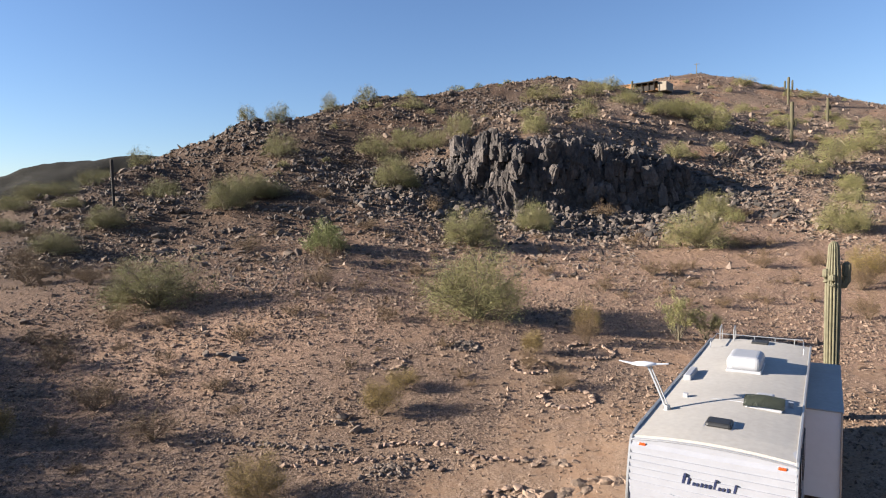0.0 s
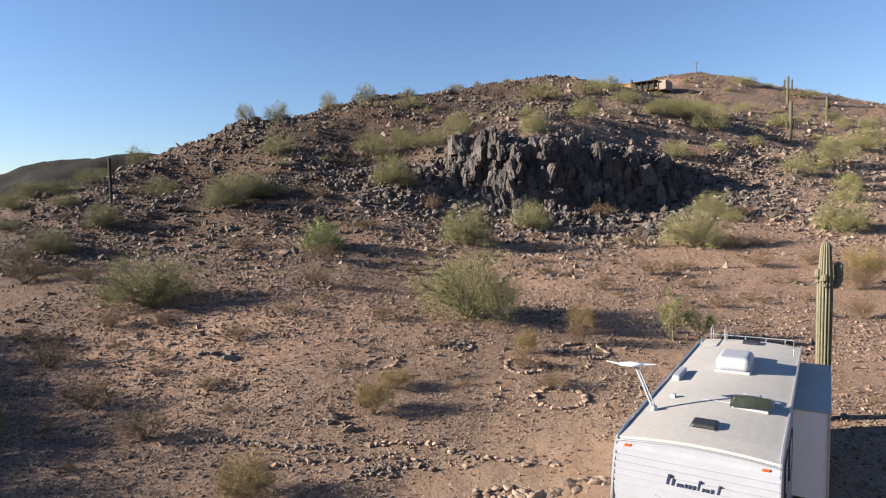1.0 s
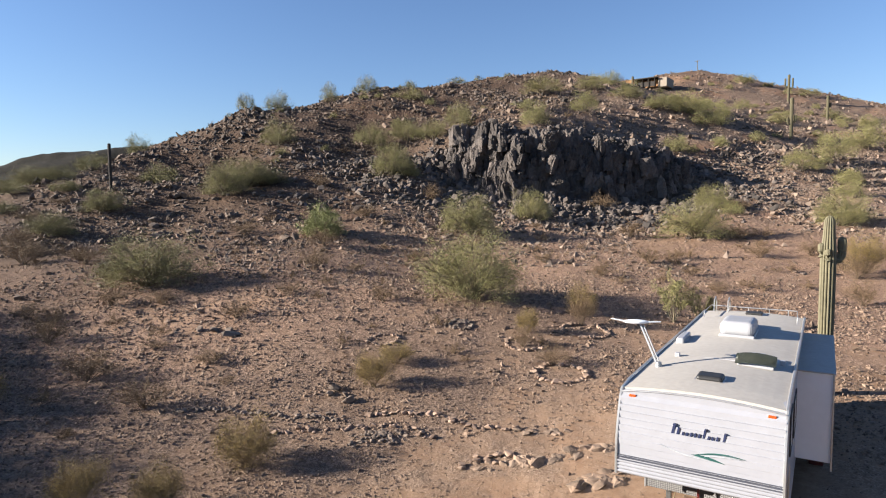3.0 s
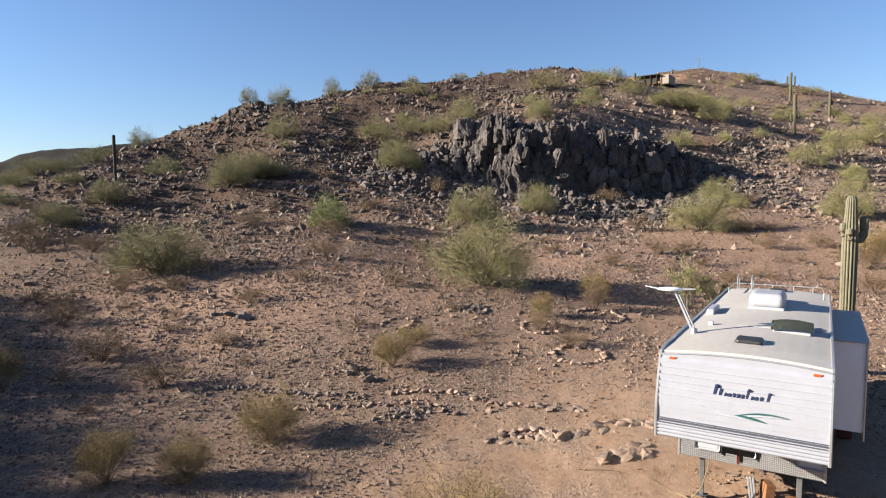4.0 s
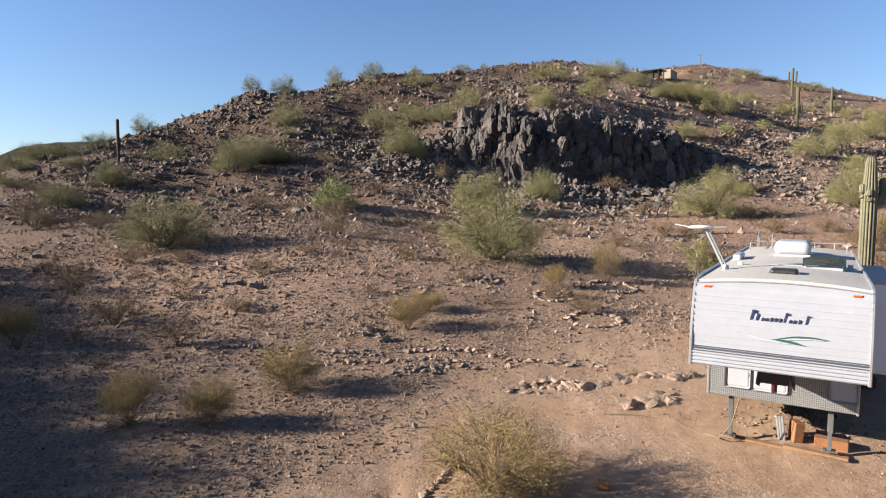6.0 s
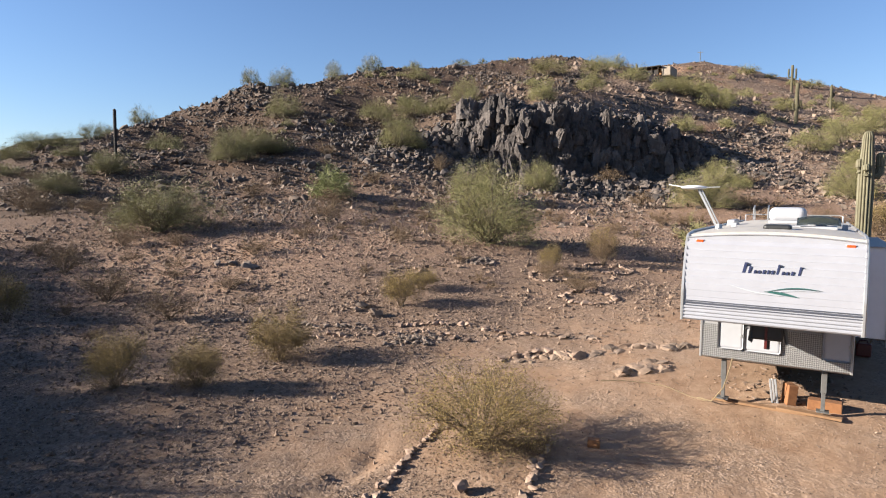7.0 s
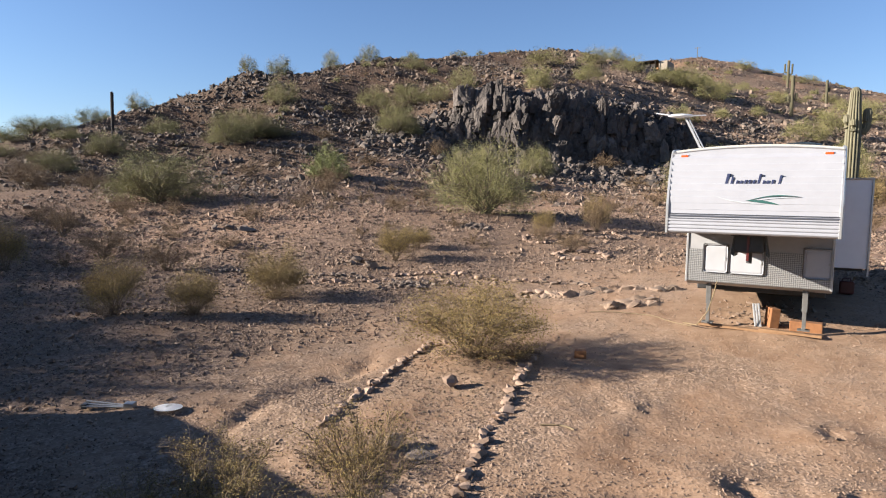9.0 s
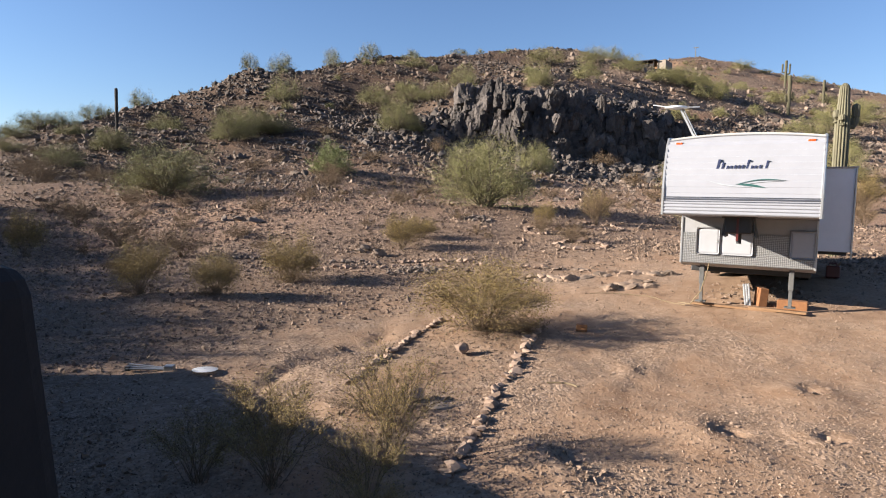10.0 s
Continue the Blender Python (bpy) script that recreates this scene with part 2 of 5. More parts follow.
MAT = {
    "ground": ground_material(),
    "hill_rock": surface("hill_rock", (0.046, 0.036, 0.029), (0.18, 0.135, 0.106), 2.2, 0.5, 0.92, bump=0.8, depth=0.08, island=0.5, where="World", dust=0.25, west_dim=0.6),
    "basalt": surface("dark_basalt", (0.032, 0.026, 0.022), (0.122, 0.097, 0.082), 2.6, 0.5, 0.92, bump=0.8, depth=0.08, island=0.5, where="World"),
    "cliff_rock": surface("cliff_rock", (0.03, 0.025, 0.023), (0.138, 0.114, 0.101), 2.4, 0.45, 0.92, bump=1.0, depth=0.3, objects=0.25, where="World"),
    "gravel": surface("gravel_stone", (0.115, 0.077, 0.053), (0.24, 0.168, 0.119), 20, 2, 0.92, bump=0.5, depth=0.006, island=0.5, where="World"),
    "stony": surface("slope_stone", (0.084, 0.056, 0.04), (0.215, 0.15, 0.107), 16, 2, 0.92, bump=0.5, depth=0.01, island=0.45, where="World"),
    "pale_stone": surface("pale_stone", (0.13, 0.085, 0.06), (0.275, 0.192, 0.14), 14, 3, 0.9, bump=0.7, depth=0.012, objects=0.45, where="World"),
    "granite": surface("pale_granite", (0.1, 0.069, 0.048), (0.19, 0.138, 0.1), 9, 2, 0.9, bump=0.9, depth=0.04, objects=0.25, where="World", dust=0.5),
    "dark_stone": surface("dark_stone", (0.075, 0.055, 0.042), (0.185, 0.14, 0.108), 14, 3, 0.9, bump=0.7, depth=0.012, objects=0.45, where="World"),
    "bark": surface("bark", (0.064, 0.054, 0.032), (0.154, 0.128, 0.083), 30, 4, 0.9, bump=0.5, depth=0.01),
    "twig_dry": surface("dry_twig", (0.06, 0.04, 0.024), (0.16, 0.112, 0.068), 20, 3, 0.9, bump=0.2),
    "palo_leaf": surface("palo_verde_twigs", (0.11, 0.103, 0.034), (0.215, 0.193, 0.074), 3, 0.8, 0.75, bump=0.0, island=0.3),
    "green_leaf": surface("bright_leaf", (0.085, 0.1, 0.026), (0.185, 0.195, 0.06), 3, 0.8, 0.7, bump=0.0, island=0.35),
    "creosote_leaf": surface("creosote_leaf", (0.1, 0.071, 0.019), (0.255, 0.18, 0.06), 4, 1.0, 0.85, bump=0.0, island=0.35),
    "dry_leaf": surface("dry_leaf", (0.074, 0.043, 0.021), (0.166, 0.108, 0.054), 4, 1.0, 0.85, bump=0.0, island=0.5),
    "cactus": surface("saguaro_skin", (0.068, 0.062, 0.035), (0.160, 0.142, 0.084), 7, 0.5, 0.7, bump=0.35, depth=0.012),
    "cactus_far": surface("weathered_saguaro", (0.045, 0.041, 0.022), (0.098, 0.085, 0.045), 5, 0.6, 0.85, bump=0.4, depth=0.02),
    "dark_wood": surface("weathered_dark_wood", (0.010, 0.008, 0.007), (0.036, 0.029, 0.024), 8, 1.0, 0.9, bump=0.4),
    "white_skin": surface("white_siding", (0.236, 0.240, 0.262), (0.281, 0.286, 0.313), 5, 0.8, 0.42, bump=0.05, depth=0.003),
    # slide-out white, raised above the siding's to brighten walls standing in shade
    "slide_skin_lifted": surface("shade_lifted_white_panel", (0.6, 0.615, 0.64), (0.68, 0.695, 0.72), 5, 0.8, 0.35, bump=0.03, depth=0.002),
    "dish_paint": surface("white_dish_paint", (0.6, 0.61, 0.63), (0.72, 0.73, 0.75), 5, 0.8, 0.4, bump=0.03, depth=0.002),
    "lower_skin": surface("white_lower_wall", (0.205, 0.203, 0.205), (0.262, 0.26, 0.265), 6, 0.8, 0.5, bump=0.08, depth=0.003),
    "roof_skin": surface("roof_membrane", (0.304, 0.281, 0.251), (0.395, 0.369, 0.334), 9, 0.8, 0.7, bump=0.2, depth=0.006),
    "trim": surface("aluminium_trim", (0.304, 0.304, 0.304), (0.413, 0.413, 0.413), 9, 1, 0.35, 0.6, bump=0.05),
    "steel": surface("galvanised_steel", (0.224, 0.224, 0.224), (0.400, 0.400, 0.392), 14, 2, 0.4, 0.8, bump=0.1),
    "dull_steel": surface("dull_grey_steel", (0.06, 0.059, 0.057), (0.13, 0.128, 0.123), 14, 2, 0.6, 0.3, bump=0.1),
    "black": surface("black_plastic", (0.010, 0.010, 0.010), (0.024, 0.024, 0.025), 12, 2, 0.5, bump=0.1),
    "rubber": surface("tyre_rubber", (0.010, 0.010, 0.010), (0.028, 0.026, 0.025), 20, 3, 0.85, bump=0.2),
    "navy": surface("navy_decal", (0.014, 0.020, 0.056), (0.024, 0.032, 0.080), 9, 1, 0.4, bump=0),
    "stripe": surface("dark_stripe", (0.040, 0.044, 0.060), (0.072, 0.076, 0.096), 9, 1, 0.4, bump=0),
    "grey_decal": surface("grey_decal", (0.272, 0.296, 0.320), (0.368, 0.392, 0.416), 9, 1, 0.4, bump=0),
    "teal": surface("teal_decal", (0.012, 0.05, 0.046), (0.025, 0.095, 0.085), 6, 1, 0.4, bump=0),
    "amber": surface("amber_lens", (0.34, 0.045, 0.008), (0.46, 0.075, 0.012), 9, 1, 0.25, bump=0),
    "red": surface("red_plastic", (0.055, 0.004, 0.003), (0.085, 0.007, 0.005), 9, 1, 0.45, bump=0.05),
    "white_plastic": surface("white_plastic", (0.27, 0.274, 0.29), (0.32, 0.325, 0.345), 6, 1, 0.4, bump=0.04),
    "smoked": surface("smoked_lid", (0.048, 0.054, 0.040), (0.088, 0.096, 0.072), 6, 1, 0.15, bump=0.02),
    "board": surface("weathered_board", (0.13, 0.066, 0.03), (0.215, 0.125, 0.062), 12, 1.5, 0.85, bump=0.4, depth=0.006),
    "brick": surface("orange_wood_block", (0.13, 0.052, 0.019), (0.22, 0.096, 0.036), 16, 2, 0.9, bump=0.4, depth=0.006),
    "rope": surface("tan_rope", (0.143, 0.102, 0.051), (0.197, 0.153, 0.089), 30, 3, 0.9, bump=0.3),
    "stucco": surface("orange_stucco", (0.194, 0.093, 0.037), (0.278, 0.152, 0.070), 4, 0.5, 0.9, bump=0.3, depth=0.02),
    "pale_wall": surface("pale_plaster", (0.19, 0.16, 0.125), (0.25, 0.21, 0.165), 4, 0.5, 0.9, bump=0.2),
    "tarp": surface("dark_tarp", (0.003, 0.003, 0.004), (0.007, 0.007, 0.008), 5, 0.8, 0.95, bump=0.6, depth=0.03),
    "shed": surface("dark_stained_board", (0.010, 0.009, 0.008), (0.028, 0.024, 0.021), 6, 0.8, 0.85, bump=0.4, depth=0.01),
}


def diamond_plate():
    m, nt, b = nodes_of("diamond_plate")
    vec = nt.nodes.new("ShaderNodeTexCoord").outputs["Object"]
    mp = nt.nodes.new("ShaderNodeMapping")
    mp.inputs["Rotation"].default_value = (0, radians(45), 0)
    nt.links.new(vec, mp.inputs["Vector"])
    ck = nt.nodes.new("ShaderNodeTexChecker")
    ck.inputs["Scale"].default_value = 42
    nt.links.new(mp.outputs[0], ck.inputs["Vector"])
    dirt = noise_node(nt, vec, 4)
    nt.links.new(mixed(nt, ck.outputs["Fac"], mixed(nt, dirt, (0.1, 0.1, 0.1), (0.16, 0.158, 0.155)), (0.29, 0.286, 0.28)), b.inputs["Base Color"])
    b.inputs["Metallic"].default_value, b.inputs["Roughness"].default_value = 0.55, 0.45
    bumped(nt, b, ck.outputs["Fac"], 0.5, 0.006)
    return m


MAT["diamond"] = diamond_plate()
glass, _nt, _b = nodes_of("dark_glass")
_b.inputs["Base Color"].default_value, _b.inputs["Roughness"].default_value = (0.02, 0.025, 0.03, 1), 0.08
MAT["glass"] = glass


# ---- mesh tools ----
def thing(name, at, label, category, group="", turn=0.0):
    ob = new(name)
    ob.matrix_world = pose(*at, 0, 0, turn)
    return tagged(ob, label, category, group)


def meshed(name, verts, faces, material, parent=None, smooth=False):
    me = bpy.data.meshes.new(name)
    me.from_pydata(verts, [], faces)
    me.materials.append(material)
    if smooth:
        me.polygons.foreach_set("use_smooth", [True] * len(me.polygons))
    me.update()
    ob = new(name, me)
    if parent:
        ob.parent = parent
    return ob


def part(name, bm, material, parent=None, label="", smooth=False):
    me = bpy.data.meshes.new(name)
    bmesh.ops.recalc_face_normals(bm, faces=bm.faces)
    bm.to_mesh(me)
    bm.free()
    me.materials.append(MAT[material])
    if smooth:
        me.polygons.foreach_set("use_smooth", [True] * len(me.polygons))
    ob = new(name, me)
    if parent:
        ob.parent = parent
    if label:
        ob["label"] = label
    return ob


def box(lo, hi, bevel=0.0, m=None, seg=2):
    bm = bmesh.new()
    bmesh.ops.create_cube(bm, size=1)
    for v in bm.verts:
        v.co = Vector([lo[i] + (v.co[i] + 0.5) * (hi[i] - lo[i]) for i in range(3)])
    if bevel:
        bmesh.ops.bevel(bm, geom=bm.edges[:], offset=bevel, segments=seg, affect="EDGES", profile=0.5)
    if m is not None:
        bm.transform(m)
    return bm


def tube(a, b, r1, r2=None, n=10):
    bm = bmesh.new()
    a, b = Vector(a), Vector(b)
    bmesh.ops.create_cone(bm, cap_ends=True, segments=n, radius1=r1, radius2=r1 if r2 is None else r2, depth=(b - a).length)
    bm.transform(Matrix.Translation((a + b) / 2) @ (b - a).to_track_quat("Z", "Y").to_matrix().to_4x4())
    return bm


def cable(points, r, n=6):
    """A tube along a line of points."""
    bm = bmesh.new()
    pts = [Vector(p) for p in points]
    rings = []
    for i, p in enumerate(pts):
        d = (pts[min(i + 1, len(pts) - 1)] - pts[max(i - 1, 0)]).normalized()
        q = d.to_track_quat("Z", "Y")
        rings.append([bm.verts.new(p + q @ Vector((r * math.cos(6.2832 * k / n), r * math.sin(6.2832 * k / n), 0))) for k in range(n)])
    for r1, r2 in zip(rings, rings[1:]):
        for k in range(n):
            bm.faces.new((r1[k], r1[(k + 1) % n], r2[(k + 1) % n], r2[k]))
    bm.faces.new(rings[0][::-1]), bm.faces.new(rings[-1])
    return bm


def sheet(outline, y0, y1, smooth_front=None):
    """A thin plate with this outline in x and z, from y0 to y1."""
    bm = bmesh.new()
    fr = [bm.verts.new((x, y0, z)) for x, z in outline]
    bk = [bm.verts.new((x, y1, z)) for x, z in outline]
    bm.faces.new(fr), bm.faces.new(bk[::-1])
    n = len(outline)
    for i in range(n):
        bm.faces.new((fr[i], bk[i], bk[(i + 1) % n], fr[(i + 1) % n]))
    return bm


def rock_shape(rng, points=14, flat=0.75, rough=0.0):
    """Vertices and triangles of an angular stone about 1 across: the hull of scattered points."""
    bm = bmesh.new()
    for _ in range(points):
        v = Vector((rng.gauss(0, 1), rng.gauss(0, 1), rng.gauss(0, 1))).normalized()
        v *= rng.uniform(0.42, 0.56)
        bm.verts.new((v.x * rng.uniform(0.9, 1.25), v.y, v.z * flat))
    got = bmesh.ops.convex_hull(bm, input=bm.verts)
    bmesh.ops.delete(bm, geom=list({e for e in got["geom_interior"] if isinstance(e, bmesh.types.BMVert)}), context="VERTS")
    if rough:
        bmesh.ops.bevel(bm, geom=bm.edges[:], offset=rough, segments=1, affect="EDGES")
    bmesh.ops.triangulate(bm, faces=bm.faces)
    bm.verts.index_update()
    vs = np.array([v.co[:] for v in bm.verts])
    fs = np.array([[v.index for v in f.verts] for f in bm.faces])
    bm.free()
    return vs, fs


rock_rng = random.Random(4)
SMALL_ROCKS = [rock_shape(rock_rng, 8, 0.7) for _ in range(12)]
ROCKS = [rock_shape(rock_rng, 15, 0.8) for _ in range(14)]
BOULDERS = [rock_shape(rock_rng, 20, 1.0) for _ in range(16)]


# ---- ground ----
HILLS = [(-60, 130, 45, 37.66), (15, 220, 45, 42.28), (-72, 46, 20, 11.69), (-32, 64, 9, 6.22), (60, 120, 30, 10.53), (-42, 190, 20, 16.53),
         (-20, 20, 9, 2.47), (-68, 80, 13, 5.18), (-40, 8, 6, 1.44), (30, 70, 30, 2.32), (78, 172, 20, 9.02), (-104, 60, 13, 6.21),
         (-102, 124, 20, -7.56), (-8, -16, 6, -0.43), (20, 250, 30, -18.39), (-28, 88, 13, 3.63)]
KNOLLS = [(-64, 40, 6, -4.6), (-50, 260, 30, 5.14), (-104, 16, 13, 3.39), (4, 8, 6, 0.54), (-78, 154, 20, -11.69), (-20, 24, 6, -2.04),
          (24, 214, 20, -11.18), (-16, 52, 6, -1.06), (-36, 32, 9, 0.67), (-28, 132, 13, -3.9), (-84, 96, 13, -2.35), (-48, 56, 6, -1.5),
          (20, 4, 6, 0.41), (-32, -4, 6, 0.59), (-56, 12, 6, 1.36), (-32, 16, 6, 0.51), (-80, 38, 9, -1.25), (-79, 50, 6, -0.75), (-73, 73.5, 3, 0.8), (-74, 54.5, 3, 1.3), (-86, 49, 3, 0.6), (-34, 181, 11, -1.7)]
BASE = -0.71
FAR_HILLS = [(-420, 300, 75, 46.5), (-440, 270, 14, 3.5), (-505, 235, 50, 19), (-500, 224, 12, 4), (-590, 185, 80, 18)]
MOUNDS = [(0.3, -4.8, 0.38, 0.13), (0.46, -4.62, 0.13, -0.15), (1.15, -2.7, 0.3, 0.1), (1.22, -2.62, 0.1, -0.12), (1.36, -4.35, 0.26, 0.08), (1.44, -4.28, 0.1, -0.1), (-0.95, -6.3, 0.4, 0.14), (-0.8, -6.1, 0.14, -0.14),
          (-0.95, -2.85, 0.25, 0.06), (-0.85, -2.8, 0.09, -0.07), (-10.5, -3.0, 0.9, 0.15), (-11.7, -3.6, 0.8, 0.15), (-4.0, -1.9, 0.8, 0.06), (-3.0, 3.6, 1.1, 0.12), (-8.6, 2.9, 0.6, 0.1),
          (-19.0, 3.0, 1.2, -0.25), (-21.5, 0.5, 1.2, -0.25), (-16.5, 4.6, 0.9, -0.12)]
CLIFF = [(-39.0, 54.0), (-33.0, 51.8), (-27.8, 51.4), (-24.6, 53.6), (-20.6, 57.0), (-16.8, 60.2), (-13.2, 63.4), (-10.0, 68.5)]      # the foot of the rock face


def lattice(x, y, seed):
    xi, yi = np.floor(x), np.floor(y)
    fx, fy = x - xi, y - yi
    fx, fy = fx * fx * (3 - 2 * fx), fy * fy * (3 - 2 * fy)

    def at(i, j):
        v = np.sin(i * 127.1 + j * 311.7 + seed * 74.7) * 43758.5453
        return v - np.floor(v)
    return (at(xi, yi) * (1 - fx) + at(xi + 1, yi) * fx) * (1 - fy) + (at(xi, yi + 1) * (1 - fx) + at(xi + 1, yi + 1) * fx) * fy - 0.5


def step(a, b, v):
    q = np.clip((v - a) / (b - a), 0, 1)
    return q * q * (3 - 2 * q)


def cliff_zone(x, y):
    """How far uphill of the cliff's foot a place is, and how much it belongs to the cliff."""
    near = np.full(np.shape(x), 1e9)
    up, zone = np.zeros(np.shape(x)), np.zeros(np.shape(x))
    run, total = 0.0, sum(math.dist(a, b) for a, b in zip(CLIFF, CLIFF[1:]))
    for (ax, ay), (bx, by) in zip(CLIFF, CLIFF[1:]):
        L = math.dist((ax, ay), (bx, by))
        dx, dy = (bx - ax) / L, (by - ay) / L
        al = np.clip((x - ax) * dx + (y - ay) * dy, 0, L)
        ox, oy = x - ax - al * dx, y - ay - al * dy
        dist = np.hypot(ox, oy)
        better = dist < near
        near = np.where(better, dist, near)
        up = np.where(better, np.where(-ox * dy + oy * dx >= 0, dist, -dist), up)
        zone = np.where(better, step(0, 5, run + al) * (1 - step(total - 7, total, run + al)), zone)
        run += L
    up = up + 1.6 * lattice(x / 3.7, y / 3.7, 8) + 0.8 * lattice(x / 1.5, y / 1.5, 9)
    return up, zone


def height(x, y):
    x, y = np.asarray(x, float), np.asarray(y, float)
    z = np.full(np.broadcast(x, y).shape, BASE)
    for hx, hy, s, a in HILLS + KNOLLS + FAR_HILLS:
        z = z + a * np.exp(-((x - hx) ** 2 + (y - hy) ** 2) / (2 * s * s))
    far = step(260, 380, np.hypot(x, y))
    z = z + far * (7.0 * lattice(x / 34, y / 34, 71) + 4.0 * lattice(x / 13, y / 13, 72))
    up, zone = cliff_zone(x, y)
    z = z + zone * 2.3 * np.tanh((up - 1.2) / 0.7) * np.exp(-((up - 1.2) / 5.5) ** 2)
    for hx, hy, s, a in MOUNDS:
        z = z + a * np.exp(-((x - hx) ** 2 + (y - hy) ** 2) / (2 * s * s))
    z = z - 0.09 * np.exp(-((x + 5.5 + 0.15 * np.sin(y * 2.3)) / 0.16) ** 2) * step(-7.5, -6.0, y) * (1 - step(-3.6, -2.0, y))
    wild = step(1.5, 8, z)
    z = z + 0.09 * lattice(x / 1.9, y / 1.9, 1) + 0.045 * lattice(x / 0.62, y / 0.62, 2) + 0.022 * lattice(x / 0.27, y / 0.27, 6)
    z = z + wild * (0.9 * lattice(x / 6.3, y / 6.3, 3) + 0.5 * lattice(x / 2.4, y / 2.4, 4) + 0.25 * lattice(x / 1.0, y / 1.0, 5))
    return z


def on_ground(x, y, sink=0.0):
    return (x, y, float(height(x, y)) - sink)


MID = (1.0, -11.0)
turns = np.concatenate([np.arange(-8, 72, 0.28), np.arange(72, 352, 4.0)])
radii = 0.8 * 1.0185 ** np.arange(0, 465)
tt, rr = np.meshgrid(np.radians(turns), radii)
gx, gy = MID[0] - np.sin(tt) * rr, MID[1] + np.cos(tt) * rr
gz = height(gx, gy)
nt_, nr_ = len(turns), len(radii)
gverts = np.stack([gx, gy, gz], -1).reshape(-1, 3)
i0 = (np.arange(nr_ - 1)[:, None] * nt_ + np.arange(nt_)[None]).ravel()
i1 = (np.arange(nr_ - 1)[:, None] * nt_ + (np.arange(nt_)[None] + 1) % nt_).ravel()
gfaces = np.stack([i0, i1, i1 + nt_, i0 + nt_], -1).tolist()
gverts = gverts.tolist() + [[*MID, float(height(*MID))]]
gfaces += [[(k + 1) % nt_, k, len(gverts) - 1] for k in range(nt_)]
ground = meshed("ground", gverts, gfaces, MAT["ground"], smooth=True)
tagged(ground, "tan desert soil with gravel, rising to a rocky hill", "ground", kind="structure")


def scatter(name, places, sizes, shapes, material, rng, sink=0.25, label="", category="", tilt=0.5):
    """Many stones in one mesh: places (n, 2), sizes (n,)."""
    vs_all, fs_all, base = [], [], 0
    zs = height(places[:, 0], places[:, 1])
    for (x, y), z, s in zip(places, zs, sizes):
        vs, fs = shapes[int(rng.integers(len(shapes)))]
        m = np.array(Euler((rng.normal(0, tilt), rng.normal(0, tilt), rng.uniform(0, 6.28))).to_matrix())
        sc = s * np.array([rng.uniform(0.8, 1.3), rng.uniform(0.7, 1.0), rng.uniform(0.7, 1.1)])
        v = (vs * sc) @ m.T
        v[:, 2] -= v[:, 2].min() + sink * s
        vs_all.append(v + (x, y, z))
        fs_all.append(fs + base)
        base += len(vs)
    ob = meshed(name, np.concatenate(vs_all).tolist(), np.concatenate(fs_all).tolist(), material)
    return tagged(ob, label, category, kind="stuff")


def polar(n, rng, near, far, power=1.0, left=70.0, right=-8.0):
    """Random places in the open view, denser near by."""
    r = near * (far / near) ** (rng.random(n) ** power)
    t = np.radians(rng.uniform(right, left, n))
    return np.stack([MID[0] - np.sin(t) * r, MID[1] + np.cos(t) * r], -1)


def clear_of_trailer(p):
    return ~((np.abs(p[:, 0]) < 1.5) & (p[:, 1] > 1.6) & (p[:, 1] < 9))


rg = np.random.default_rng(7)


def yard_off(p):
    """How far a place lies from the middle of the trodden yard."""
    return np.hypot(p[:, 0] - 0.2, p[:, 1] + 0.5)


p = polar(150000, rg, 4.2, 24, 0.85)
mask = lattice(p[:, 0] / 2.9, p[:, 1] / 2.9, 21) + 0.6 * lattice(p[:, 0] / 0.8, p[:, 1] / 0.8, 22)
p = p[(rg.random(len(p)) < np.clip(0.4 + 1.5 * mask, 0.12, 1)) & clear_of_trailer(p)][:52000]
scatter("gravel", p, np.clip(rg.lognormal(-3.6, 0.45, len(p)), 0.012, 0.085) * np.clip(0.6 + (yard_off(p) - 4.5) / 8, 0.6, 1.1), SMALL_ROCKS, MAT["gravel"], rg,
        label="loose tan and grey gravel strewn over the soil", category="gravel")
p = np.stack([rg.uniform(-5.2, 4.6, 60000), rg.uniform(-9.0, 4.0, 60000)], -1)
mask = lattice(p[:, 0] / 1.9, p[:, 1] / 1.9, 25) + 0.6 * lattice(p[:, 0] / 0.5, p[:, 1] / 0.5, 26)
p = p[(rg.random(len(p)) < np.clip(0.42 + 1.1 * mask, 0.08, 1)) & clear_of_trailer(p)][:24000]
scatter("fine_gravel", p, np.clip(rg.lognormal(-3.75, 0.3, len(p)), 0.012, 0.05), SMALL_ROCKS, MAT["gravel"], rg, sink=0.3,
        label="fine tan gravel pressed into the yard's soil", category="gravel")
p = polar(150000, rg, 10, 42, 0.8)
mask = lattice(p[:, 0] / 4.3, p[:, 1] / 4.3, 27) + 0.7 * lattice(p[:, 0] / 1.3, p[:, 1] / 1.3, 28) + 0.5 * step(6, 11, yard_off(p)) - 0.6 * (1 - step(4.5, 7.5, yard_off(p)))
p = p[(rg.random(len(p)) < np.clip(0.05 + 1.1 * mask, 0.0, 1)) & clear_of_trailer(p)][:34000]
r = np.hypot(p[:, 0] - MID[0], p[:, 1] - MID[1])
scatter("cobbles", p, np.clip(rg.lognormal(-2.55, 0.45, len(p)), 0.035, 0.26) * np.clip(r / 24, 0.6, 1.3), SMALL_ROCKS, MAT["stony"], rg, sink=0.2,
        label="rough grey-brown cobbles lying thickly on the slope's foot", category="stones")
p = polar(110000, rg, 13, 50, 0.9)
